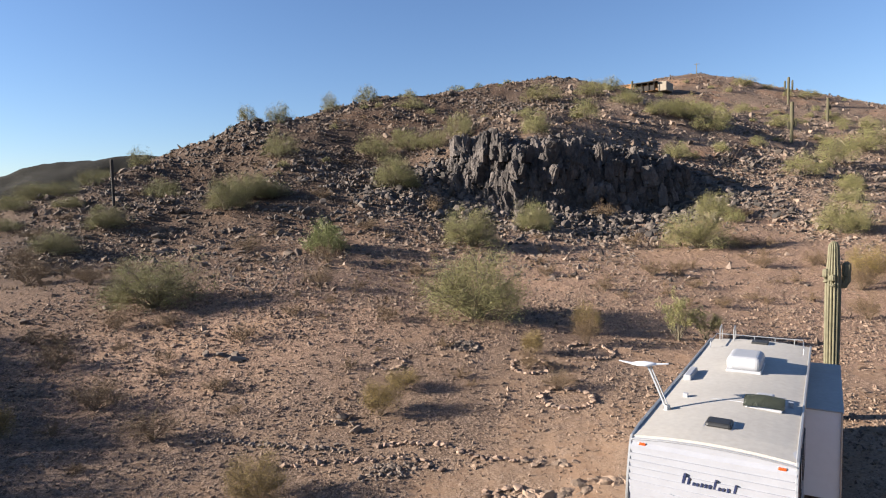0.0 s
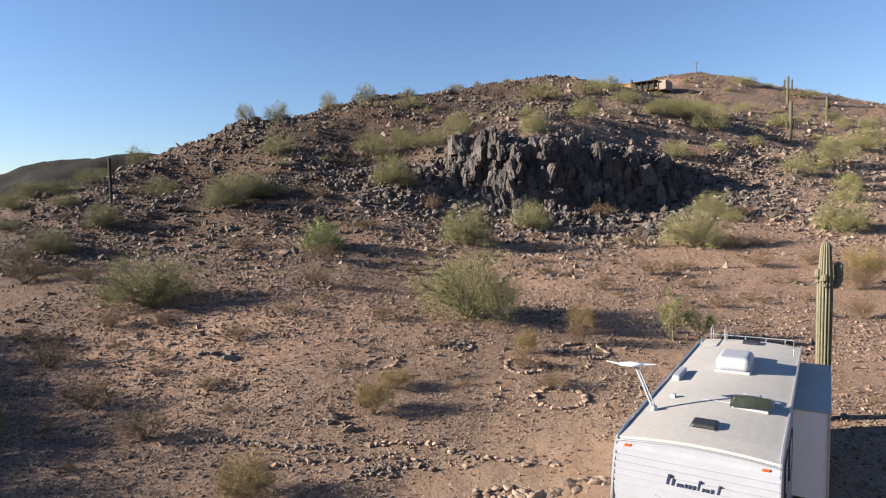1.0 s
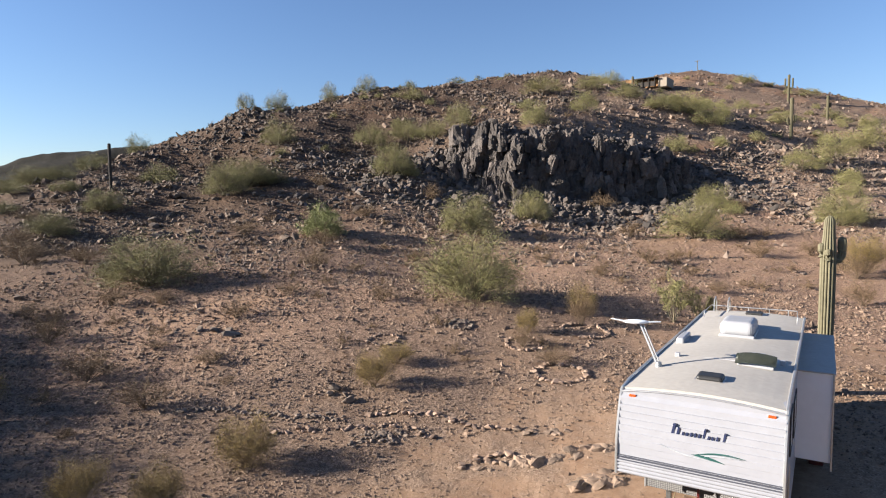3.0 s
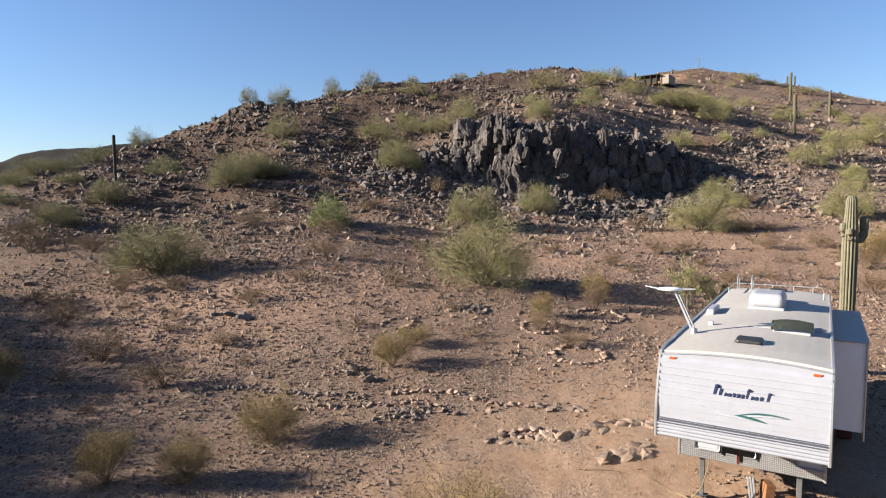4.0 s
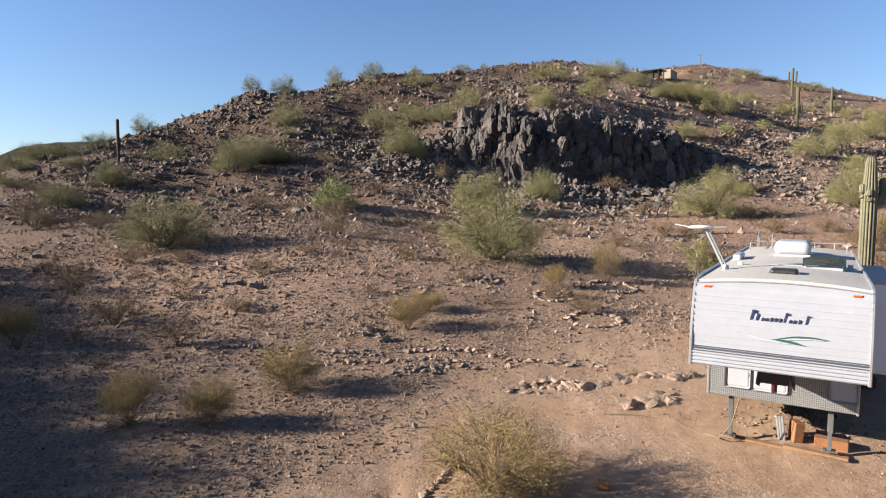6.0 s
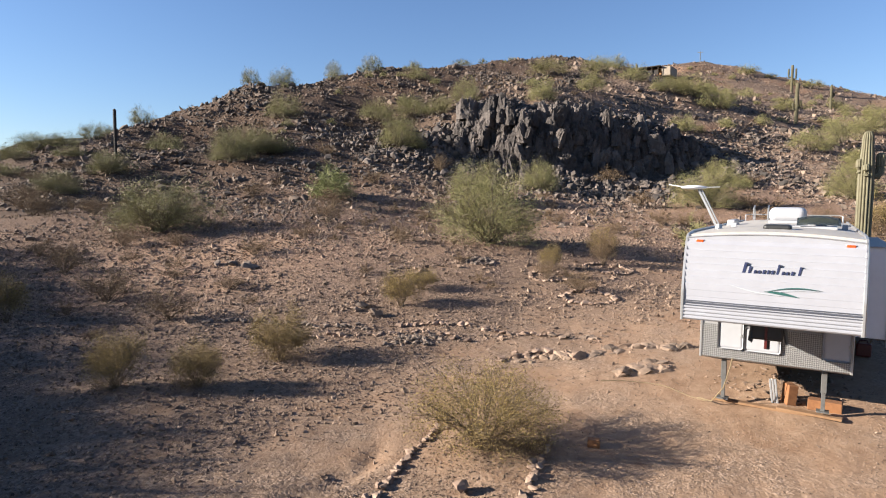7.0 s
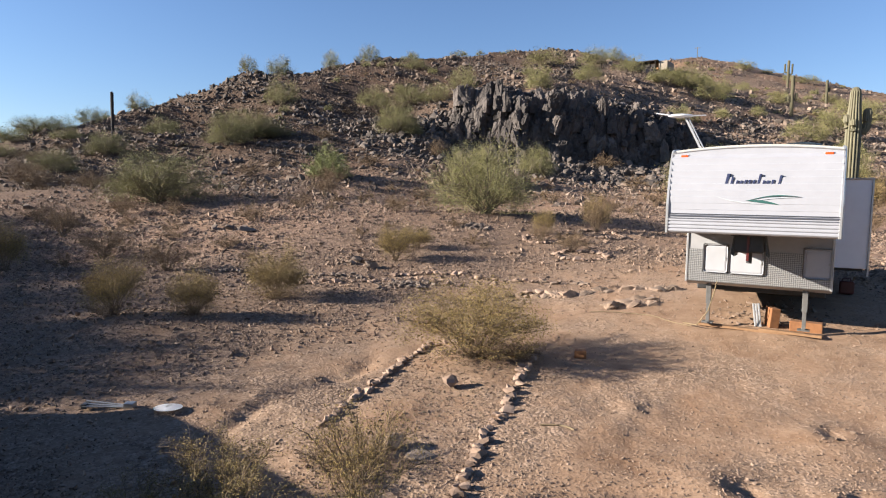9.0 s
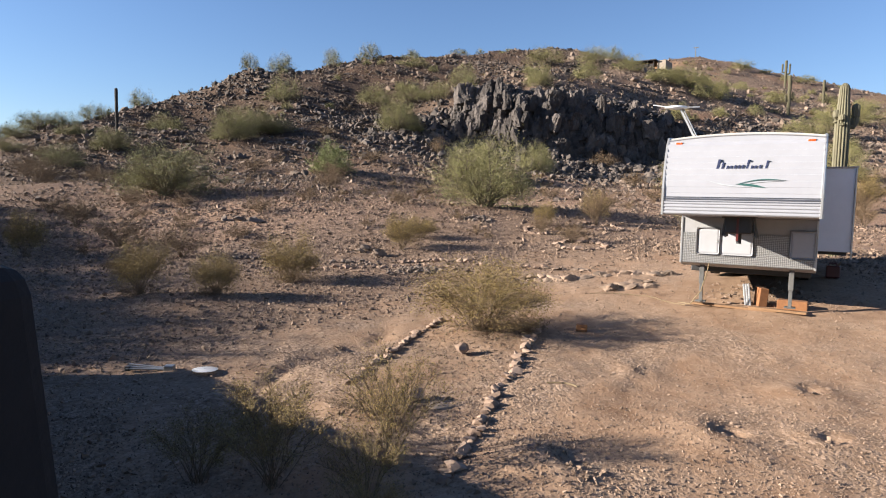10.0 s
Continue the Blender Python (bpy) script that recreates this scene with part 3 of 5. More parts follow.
mask = lattice(p[:, 0] / 5.1, p[:, 1] / 5.1, 23) + 0.7 * lattice(p[:, 0] / 1.6, p[:, 1] / 1.6, 24) + 0.012 * (-p[:, 0] - 12)
p = p[(rg.random(len(p)) < np.clip(0.3 + 1.3 * mask, 0.05, 1)) & clear_of_trailer(p)][:34000]
r = np.hypot(p[:, 0] - MID[0], p[:, 1] - MID[1])
scatter("stony_ground", p, np.clip(rg.lognormal(-2.6, 0.5, len(p)), 0.03, 0.3) * np.clip(r / 30, 0.4, 1.1), SMALL_ROCKS, MAT["stony"], rg,
        label="fist-sized grey and brown stones strewn over the slope", category="stones")
p = polar(240000, rg, 34, 200, 0.72)
zz = height(p[:, 0], p[:, 1])
mask = lattice(p[:, 0] / 7.0, p[:, 1] / 7.0, 31) + 0.7 * lattice(p[:, 0] / 2.6, p[:, 1] / 2.6, 32)
p = p[rg.random(len(p)) < np.clip(0.55 * step(1.6, 4, zz) + 1.0 * mask * step(1.2, 3, zz), 0.01, 1)][:88000]
r = np.hypot(p[:, 0] - MID[0], p[:, 1] - MID[1])
scatter("hillside_rocks", p, np.clip(rg.lognormal(-1.45, 0.58, len(p)), 0.1, 1.0) * np.clip(0.3 + r / 115, 0.0, 1.15), SMALL_ROCKS, MAT["hill_rock"], rg,
        label="weathered brown and grey rocks strewn over the hillside", category="rocks")
p, big_sizes = [], []
for x, y, reach, count in ((-48.3, 46.6, 3.0, 150), (-52.4, 45.6, 2.5, 90), (-43.4, 44.8, 3.0, 150), (-41.1, 52.9, 3.0, 130), (-46.4, 81.2, 3.0, 120), (-39.7, 81.8, 3.0, 130),
                           (-33.8, 83.9, 2.5, 80), (-36.9, 42.3, 3.5, 160), (-26.4, 45.0, 3.5, 150), (-21.2, 50.0, 3.5, 190), (-14.2, 55.9, 3.0, 150), (-13.0, 70.9, 2.5, 110),
                           (-8.4, 79.0, 2.5, 100), (-9.1, 71.0, 2.5, 100), (-69.7, 51.5, 3.5, 170), (-41.2, 35.0, 3.5, 110), (-73.2, 44.5, 2.5, 60), (-51.0, 113.0, 3.5, 60), (-44.0, 115.0, 2.5, 50)):
    p.append(rg.normal((x, y), reach, (count, 2)))
    big_sizes.append(np.clip(rg.lognormal(-0.95, 0.42, count), 0.18, 0.95))
scatter("basalt_rubble", np.concatenate(p), np.concatenate(big_sizes), ROCKS, MAT["basalt"], rg, sink=0.2,
        label="dark angular basalt boulders in drifts on the slope", category="rubble")
p = np.concatenate([rg.normal((x, y), 0.17, (n, 2)) for x, y, n in ((0.4, -4.7, 24), (1.2, -2.65, 12), (1.4, -4.3, 12), (-0.87, -6.2, 24), (-0.9, -2.82, 12), (-5.5, -3.9, 30), (-5.6, -2.9, 24))])
scatter("clods", p, np.clip(rg.lognormal(-3.1, 0.45, len(p)), 0.015, 0.11), SMALL_ROCKS, MAT["gravel"], rg, label="dug-up clods of soil round burrow holes", category="soil")
p = np.concatenate([rg.normal((-3.75, -2.1), (0.6, 0.55), (700, 2)), rg.normal((-3.5, -3.7), (0.55, 0.9), (420, 2))])
scatter("litter", p, np.clip(rg.lognormal(-3.5, 0.5, len(p)), 0.012, 0.07), SMALL_ROCKS, MAT["twig_dry"], rg, label="dark dry litter and grit on the path", category="litter", tilt=0.2)
p = rg.normal((0.2, 3.3), (0.75, 0.7), (420, 2))
scatter("debris", p[p[:, 1] > 2.3], np.clip(rg.lognormal(-2.9, 0.5, len(p[p[:, 1] > 2.3])), 0.02, 0.2), SMALL_ROCKS, MAT["stony"], rg, label="rubble and dry litter under the trailer", category="rubble")


def along_cliff(f):
    """A place on the cliff's foot, f from 0 to 1, and the way uphill."""
    total = sum(math.dist(a, b) for a, b in zip(CLIFF, CLIFF[1:]))
    left = f * total
    for a, b in zip(CLIFF, CLIFF[1:]):
        L = math.dist(a, b)
        if left <= L:
            break
        left -= L
    d = ((b[0] - a[0]) / L, (b[1] - a[1]) / L)
    return np.array([a[0] + d[0] * left, a[1] + d[1] * left]), np.array([-d[1], d[0]])


# the cliff's rubble apron
q = []
for k in range(5200):
    base, uphill = along_cliff(min(0.999, rg.random()))
    q.append(base + uphill * (0.8 - abs(rg.normal(0, 1)) * 4.2) + rg.normal(0, 0.5, 2))
scatter("cliff_rubble", np.array(q), np.clip(rg.lognormal(-0.95, 0.5, len(q)), 0.15, 1.2), ROCKS, MAT["basalt"], rg,
        label="broken dark boulders tumbled below the cliff", category="rubble")
q = []
for k in range(1500):
    base, uphill = along_cliff(0.05 + 0.9 * rg.random())
    q.append(base + uphill * rg.uniform(-0.8, 5.5) + rg.normal(0, 0.3, 2))
scatter("rock_face", np.array(q), np.clip(rg.lognormal(-1.05, 0.45, len(q)), 0.15, 0.9), BOULDERS, MAT["cliff_rock"], rg,
        label="dark grey broken blocks packed across the rock face", category="rocks", tilt=0.25)


def mesh_set(name, shapes, material):
    out = []
    for vs, fs in shapes:
        me = bpy.data.meshes.new(name)
        me.from_pydata(vs.tolist(), [], fs.tolist())
        me.materials.append(MAT[material])
        out.append(me)
    return out


def block_shape(rng):
    """Vertices and triangles of a jointed rock column 1 across and 1 high: a leaning prism with a broken, rounded head."""
    bm = bmesh.new()
    n = rng.randrange(5, 8)
    turn = rng.uniform(0, 6.28)
    ring = [(turn + 6.2832 * (k + rng.uniform(-0.3, 0.3)) / n, rng.uniform(0.42, 0.58)) for k in range(n)]
    lean = Vector((rng.gauss(0, 0.08), rng.gauss(0, 0.08), 0))
    for z, wide in ((0.0, 1.12), (rng.uniform(0.35, 0.5), 1.04), (rng.uniform(0.72, 0.86), 0.9), (1.0, rng.uniform(0.35, 0.6))):
        for a, r in ring:
            r *= wide * rng.uniform(0.86, 1.1)
            bm.verts.new(Vector((r * math.cos(a), r * math.sin(a), z * rng.uniform(0.93, 1.05))) + lean * z)
    got = bmesh.ops.convex_hull(bm, input=bm.verts)
    bmesh.ops.delete(bm, geom=list({e for e in got["geom_interior"] if isinstance(e, bmesh.types.BMVert)}), context="VERTS")
    bmesh.ops.triangulate(bm, faces=bm.faces)
    bm.verts.index_update()
    vs, fs = np.array([v.co[:] for v in bm.verts]), np.array([[v.index for v in f.verts] for f in bm.faces])
    bm.free()
    return vs, fs


def craggy(shape, seed, cuts=4, depth=0.13):
    """The same stone, split by cracks and roughened."""
    bm = bmesh.new()
    vs = [bm.verts.new(v) for v in shape[0].tolist()]
    for f in shape[1].tolist():
        bm.faces.new([vs[i] for i in f])
    bmesh.ops.subdivide_edges(bm, edges=bm.edges[:], cuts=cuts, use_grid_fill=True)
    for v in bm.verts:
        q = v.co * 2.6 + Vector((seed * 7.3, seed * 3.1, 0))
        near = noise.voronoi(q)[0]
        crack = max(0.0, 1 - (near[1] - near[0]) * 4.5)
        lift = noise.cell(noise.voronoi(q)[1][0] * 9.0)
        v.co *= 1 - depth * crack + depth * 0.9 * lift + 0.05 * noise.noise(v.co * 7)
    bmesh.ops.triangulate(bm, faces=bm.faces)
    bm.verts.index_update()
    out = np.array([v.co[:] for v in bm.verts]), np.array([[v.index for v in f.verts] for f in bm.faces])
    bm.free()
    return out


def cliff_boulders():
    rng = random.Random(12)
    shapes = [craggy(block_shape(rng), k, 3) for k in range(16)]
    columns, stack = mesh_set("rock_block", shapes, "cliff_rock"), []
    meshes = mesh_set("boulder", [craggy(q, 30 + k) for k, q in enumerate(BOULDERS)], "cliff_rock")
    for k in range(108):                                # jointed blocks stacked in buttresses and recesses
        f = 0.07 + 0.86 * (k + rng.random()) / 108
        base, uphill = along_cliff(f)
        bay = 2.2 * float(lattice(np.array(f * 9.0), np.array(0.5), 61)) + 1.2 * float(lattice(np.array(f * 29.0), np.array(2.5), 62))
        u = 0.6 + bay
        lo, hi = float(height(*(base + uphill * (u - 0.9)))), float(height(*(base + uphill * (u + 2.2)))) - rng.uniform(0.0, 1.6)
        z = lo - 0.4
        while z < hi - 0.3:
            wide = rng.uniform(0.7, 1.6)
            tall = wide * rng.uniform(0.7, 1.5)
            x, y = base + uphill * (u + rng.gauss(0, 0.22)) + np.array([rng.gauss(0, 0.3), rng.gauss(0, 0.3)])
            stack.append((pose(x, y, z, rng.gauss(0, 9), rng.gauss(0, 9), rng.uniform(0, 360)) @ Matrix.Diagonal((wide * rng.uniform(0.8, 1.25), wide * 0.85, tall * 1.2, 1)), rng.randrange(len(columns))))
            z += tall * 0.8
            u += 0.25 + rng.gauss(0, 0.1)
    rng.shuffle(stack)
    for m, k in stack[:280]:
        ob = new("rock_block", columns[k])
        ob.matrix_world = m
        tagged(ob, "dark grey jointed block of the rock face", "boulder", "jointed blocks of the rock face")
    vs, fs, count = [], [], 0
    for m, k in stack[280:]:
        v, f = shapes[k]
        a = np.array(m)
        vs.append(v @ a[:3, :3].T + a[:3, 3])
        fs.append(f + count)
        count += len(v)
    tagged(meshed("cliff_core", np.concatenate(vs).tolist(), np.concatenate(fs).tolist(), MAT["cliff_rock"]), "dark grey jointed rock wedged between the cliff's blocks", "rock face", kind="stuff")
    for k in range(110):                                # loose blocks on its brow and at its western end
        west = k % 3 == 0
        base, uphill = along_cliff(rng.uniform(0.02, 0.3) if west else rng.uniform(0.06, 0.93))
        u = (rng.uniform(-1.2, 3.5) if west else rng.choice((2.2, 2.8, 3.4, 4.2))) + rng.gauss(0, 0.3)
        x, y = base + uphill * u
        size = rng.choice((0.4, 0.5, 0.65, 0.85, 1.1)) * rng.uniform(0.75, 1.15)
        tall = size * rng.uniform(0.8, 1.3)
        ob = new("boulder", meshes[rng.randrange(len(meshes))])
        ob.matrix_world = pose(x, y, float(height(x, y)) + tall * 0.1, rng.gauss(0, 14), rng.gauss(0, 14), rng.uniform(0, 360)) @ Matrix.Diagonal((size, size * 0.8, tall, 1))
        tagged(ob, "dark grey fractured block of the rock face", "boulder", "blocks of the rock face")


cliff_boulders()


def slope_rocks():
    rng = random.Random(17)
    meshes = mesh_set("hillside_rock", ROCKS, "hill_rock")
    made = 0
    while made < 295:
        r, t = rng.uniform(46, 118), math.radians(rng.uniform(-4, 66))
        x, y = MID[0] - math.sin(t) * r, MID[1] + math.cos(t) * r
        z = float(height(x, y))
        if z < 3.5 or lattice(x / 7.0, y / 7.0, 31) < 0.0:
            continue
        size = rng.uniform(0.6, 1.4) * (0.4 + r / 150)
        ob = new("hillside_rock", meshes[rng.randrange(len(meshes))])
        ob.matrix_world = pose(x, y, z + size * 0.1, rng.gauss(0, 20), rng.gauss(0, 20), rng.uniform(0, 360)) @ Matrix.Diagonal((size * rng.uniform(0.8, 1.2), size * 0.85, size * rng.uniform(0.6, 1.0), 1))
        tagged(ob, "weathered dark brown rock on the hillside", "rock", "rocks on the hillside")
        made += 1


slope_rocks()


# ---- trailer ----
def trailer():
    t = thing("travel_trailer", (0, 0, 0), "white fifth-wheel travel trailer standing level on steel legs", "trailer")
    # side outline: y, z
    outline = [(-0.24, 1.885)]
    for k in range(4):                                  # the pressed ribs along the nose's foot
        z = 1.895 + k * 0.058
        outline += [(-0.262, z + 0.012), (-0.262, z + 0.034), (-0.243, z + 0.05)]
    outline += [(-0.243, 2.15)]
    for k in range(9):                                  # lapped siding
        z = 2.16 + k * 0.105
        lean = 0.0 if z < 2.35 else 0.24 * ((z - 2.35) / 0.85) ** 1.5
        outline += [(-0.243 + lean, z), (-0.2395 + lean, z + 0.102)]
    outline += [(0.0, 3.17), (0.05, 3.215), (0.14, 3.245), (0.4, 3.262), (8.45, 3.262), (8.56, 3.2), (8.6, 3.1), (8.6, 0.8), (8.5, 0.72),
                (2.0, 0.78), (1.74, 0.86), (1.74, 1.79), (1.7, 1.83), (-0.18, 1.87)]
    bm = bmesh.new()
    prof = [[bm.verts.new((x, y, z)) for y, z in outline] for x in (-1.22, 1.22)]
    n = len(outline)
    for i in range(n):
        bm.faces.new((prof[0][i], prof[0][(i + 1) % n], prof[1][(i + 1) % n], prof[1][i]))
    for pr in prof:
        bm.faces.new(pr)
    part("body", bm, "white_skin", t)
    # crowned roof membrane
    bm = bmesh.new()
    rows, cols = 18, 13
    grid = []
    for j in range(rows):
        y = 0.06 + (8.5 - 0.06) * j / (rows - 1)
        zz = 3.25 + (0.0 if j else -0.02)
        grid.append([bm.verts.new((-1.2 + 2.4 * i / (cols - 1), y, zz + 0.075 * (1 - ((i - 6) / 6) ** 2) + 0.012)) for i in range(cols)])
    for a, b in zip(grid, grid[1:]):
        for i in range(cols - 1):
            bm.faces.new((a[i], a[i + 1], b[i + 1], b[i]))
    rim = bmesh.ops.extrude_face_region(bm, geom=bm.faces[:])
    bmesh.ops.translate(bm, verts=[v for v in rim["geom"] if isinstance(v, bmesh.types.BMVert)], vec=(0, 0, -0.05))
    part("roof", bm, "roof_skin", t, "tan-grey roof membrane", smooth=False)
    # the arched head of the front wall
    arch = [(-1.22 + 2.44 * i / 24, 3.2 + 0.075 * (1 - ((i - 12) / 12) ** 2)) for i in range(25)]
    part("front_cap", sheet([(-1.22, 3.13)] + arch + [(1.22, 3.13)], -0.012, 0.09), "white_skin", t)
    for x in (-1.225, 1.225):
        part("corner_trim", cable([(x, -0.245, 1.87), (x, -0.245, 2.35)] + [(x, -0.24 + 0.24 * (k / 10) ** 1.5, 2.35 + 0.085 * k) for k in range(1, 10)] + [(x, -0.01, 3.15), (x, 0.06, 3.235), (x, 0.5, 3.275), (x, 8.5, 3.275)], 0.027), "trim", t)
    arch_line = [(x, -0.014, z - 0.004) for x, z in arch]
    part("edge_trim", cable(arch_line, 0.011), "trim", t)
    # decals on the nose
    for z, w in ((2.163, 0.02), (2.118, 0.012), (2.195, 0.006)):
        part("stripe", box((-1.21, -0.2665, z - w / 2), (1.21, -0.236, z + w / 2)), "stripe", t)

    def face_y(z):
        return -0.25 + (0.0 if z < 2.35 else 0.24 * ((z - 2.35) / 0.85) ** 1.5)

    # slanted plain strokes stand in for the maker's lettering: foot x, stroke width, height of foot and head
    strokes = [(-0.385, 0.04, 2.635, 2.845), (-0.305, 0.03, 2.635, 2.79), (-0.222, 0.026, 2.65, 2.735), (-0.165, 0.026, 2.65, 2.735), (-0.105, 0.026, 2.64, 2.745),
               (-0.045, 0.026, 2.64, 2.745), (0.015, 0.026, 2.64, 2.745), (0.08, 0.028, 2.64, 2.835), (0.155, 0.026, 2.65, 2.735), (0.212, 0.026, 2.65, 2.735), (0.275, 0.028, 2.64, 2.745), (0.368, 0.028, 2.64, 2.815)]
    for x, w, z0, z1 in strokes:
        slant = (z1 - z0) * 0.2
        zc = (z0 + z1) / 2
        plate = sheet([(x, z0), (x + w, z0), (x + w + slant, z1), (x + slant, z1)], face_y(zc) - 0.014, face_y(zc) + 0.02)
        part("name_bar", plate, "navy", t, "plain navy bar of the maker's lettering")
    sw = lambda x0, z0, x1, z1, sag, w: [(x0 + (x1 - x0) * k / 14, z0 + (z1 - z0) * k / 14 + sag * math.sin(math.pi * k / 14) + w * math.sin(math.pi * k / 14)) for k in range(15)] + \
        [(x0 + (x1 - x0) * k / 14, z0 + (z1 - z0) * k / 14 + sag * math.sin(math.pi * k / 14) - w * math.sin(math.pi * k / 14)) for k in range(13, 0, -1)]
    for name, shape, m in (("swoosh", sw(-0.54, 2.49, 0.2, 2.37, -0.03, 0.007), "grey_decal"), ("swoosh", sw(-0.03, 2.42, 0.7, 2.485, 0.045, 0.008), "teal"),
                           ("swoosh", sw(-0.06, 2.42, 0.42, 2.36, 0.015, 0.02), "teal"), ("swoosh", sw(0.05, 2.41, 0.66, 2.475, 0.02, 0.006), "grey_decal")):
        part(name, sheet(shape, face_y(2.42) - 0.008, face_y(2.42) + 0.02), m, t)
    for x in (-1.03, 1.03):
        lamp = part("marker_light", box((x - 0.06, -0.05, 3.1), (x + 0.06, 0.02, 3.165), 0.014), "amber", t, "amber marker light")
        part("lamp_base", box((x - 0.065, -0.025, 3.112), (x + 0.065, 0.03, 3.168), 0.005), "white_plastic", lamp)
    # lower front wall with its plating and hatches
    part("lower_wall", box((-1.2, 1.715, 0.87), (1.2, 1.738, 1.8)), "lower_skin", t)
    part("diamond_plating", box((-1.2, 1.7, 0.87), (1.2, 1.712, 1.49)), "diamond", t, "silver diamond-plate cladding")
    for x0, x1, z0, z1 in ((-0.9, -0.48, 1.06, 1.585), (-0.46, 0.13, 1.06, 1.5), (0.77, 1.19, 1.06, 1.585)):
        hatch = part("hatch", box((x0, 1.675, z0), (x1, 1.7, z1), 0.05, seg=4), "white_plastic", t, "white rounded hatch door")
        part("hatch_rim", box((x0 - 0.018, 1.686, z0 - 0.018), (x1 + 0.018, 1.705, z1 + 0.018), 0.03), "lower_skin", hatch)
        part("latch", box((x1 - 0.05, 1.665, (z0 + z1) / 2 - 0.03), (x1 - 0.02, 1.677, (z0 + z1) / 2 + 0.03), 0.004), "steel", hatch)
    for x in (-1.205, 1.205):
        part("corner_trim", box((x - 0.02, 1.69, 0.85), (x + 0.02, 1.745, 1.8), 0.006), "trim", t)
    part("underbody", box((-1.15, 2.7, 0.6), (1.15, 8.5, 0.79), 0.02), "black", t, "dark chassis rails")
    # hitch pin box under the nose
    hitch = part("pin_box", box((-0.26, 0.35, 1.55), (0.2, 0.95, 1.86), 0.03), "black", t, "black hitch pin box")
    part("king_pin", tube((-0.03, 0.62, 1.36), (-0.03, 0.62, 1.56), 0.045), "black", hitch)
    part("pin_flange", box((-0.3, 0.3, 1.83), (0.24, 1.0, 1.87), 0.01), "black", hitch)
    part("strap", box((-0.055, 0.335, 1.42), (-0.015, 0.349, 1.84), 0.003), "red", hitch, "red webbing strap")
    part("side_gusset", sheet([(-0.3, 1.52), (-0.24, 1.48), (-0.2, 1.86), (-0.26, 1.86)], 0.4, 0.9), "black", hitch)
    part("side_gusset", sheet([(0.24, 1.52), (0.27, 1.48), (0.2, 1.86), (0.16, 1.86)], 0.4, 0.9), "black", hitch)
    # landing legs
    for x, foot in ((-0.81, 0.0), (0.82, 0.03)):
        leg = part("landing_leg", box((x - 0.045, 1.88, 0.42), (x + 0.045, 1.97, 0.88), 0.006), "dull_steel", t, "grey steel landing leg")
        part("inner_leg", box((x - 0.032, 1.893, foot + 0.06), (x + 0.032, 1.957, 0.45), 0.004), "dull_steel", leg)
        part("foot_plate", box((x - 0.1, 1.83, foot + 0.04), (x + 0.1, 2.02, foot + 0.065), 0.004), "dull_steel", leg)
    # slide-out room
    room = part("slide_out", box((1.16, 4.1, 1.08), (1.85, 8.2, 2.9), 0.012), "slide_skin_lifted", t, "smooth white slide-out room")
    part("slide_roof", box((1.14, 4.06, 2.902), (1.89, 8.24, 2.93), 0.008), "roof_skin", room)
    for y in (4.085, 8.215):
        part("slide_trim", box((1.84, y - 0.03, 0.93), (1.875, y + 0.03, 2.9), 0.006), "trim", room)
    part("slide_rail", box((1.2, 4.6, 0.98), (1.8, 4.72, 1.07), 0.01), "black", room)
    part("slide_rail", box((1.2, 7.4, 0.98), (1.8, 7.52, 1.07), 0.01), "black", room)
    win = part("window", box((1.205, 1.1, 2.15), (1.235, 1.9, 2.85), 0.04), "black", t, "dark side window")
    part("pane", box((1.236, 1.15, 2.2), (1.24, 1.85, 2.8), 0.0), "glass", win)
    win = part("window", box((1.205, 2.5, 2.0), (1.235, 3.5, 2.7), 0.04), "black", t, "dark side window")
    part("pane", box((1.236, 2.55, 2.05), (1.24, 3.45, 2.65), 0.0), "glass", win)
    # wheels
    for x in (-1.0, 1.0):
        for y in (5.6, 6.5):
            wheel = part("wheel", tube((x - 0.1, y, 0.62), (x + 0.1, y, 0.62), 0.36, n=28), "rubber", t, "dusty black tyre")
            part("rim", tube((x - 0.11, y, 0.62), (x + 0.11, y, 0.62), 0.2, n=20), "steel", wheel)
    # roof fittings
    z = 3.335
    ac = part("air_conditioner", box((-0.36, 4.75, z + 0.015), (0.36, 5.75, z + 0.34), 0.13, seg=5), "white_plastic", t, "white rooftop air conditioner")
    part("air_base", box((-0.36, 4.73, z - 0.03), (0.36, 5.8, z + 0.05), 0.02), "white_plastic", ac)
    part("air_tail", box((-0.22, 5.74, z), (0.22, 6.25, z + 0.22), 0.07, seg=3), "white_plastic", ac)
    vent = part("roof_vent", box((-0.19, 0.8, z - 0.03), (0.23, 1.18, z + 0.075), 0.05, seg=3), "black", t, "dark low roof vent")
    part("vent_rim", box((-0.22, 0.77, z - 0.04), (0.26, 1.21, z + 0.0), 0.008), "trim", vent)
    lid = part("raised_vent", box((0.3, 2.22, z - 0.04), (0.9, 2.7, z + 0.02), 0.012), "white_plastic", t, "roof vent with a raised smoked lid")
    bm = bmesh.new()                                    # the lid is bowed across its width
    bars = [[bm.verts.new((-0.34 + 0.68 * i / 12, v, 0.07 * (1 - ((i - 6) / 6) ** 2) * (0.4 + v))) for i in range(13)] for v in (0.0, 0.16, 0.32)]
    for r1, r2 in zip(bars, bars[1:]):
        for i in range(12):
            bm.faces.new((r1[i], r1[i + 1], r2[i + 1], r2[i]))
    bmesh.ops.solidify(bm, geom=bm.faces[:], thickness=0.008)
    bm.transform(pose(0.6, 2.17, z + 0.03, 24))
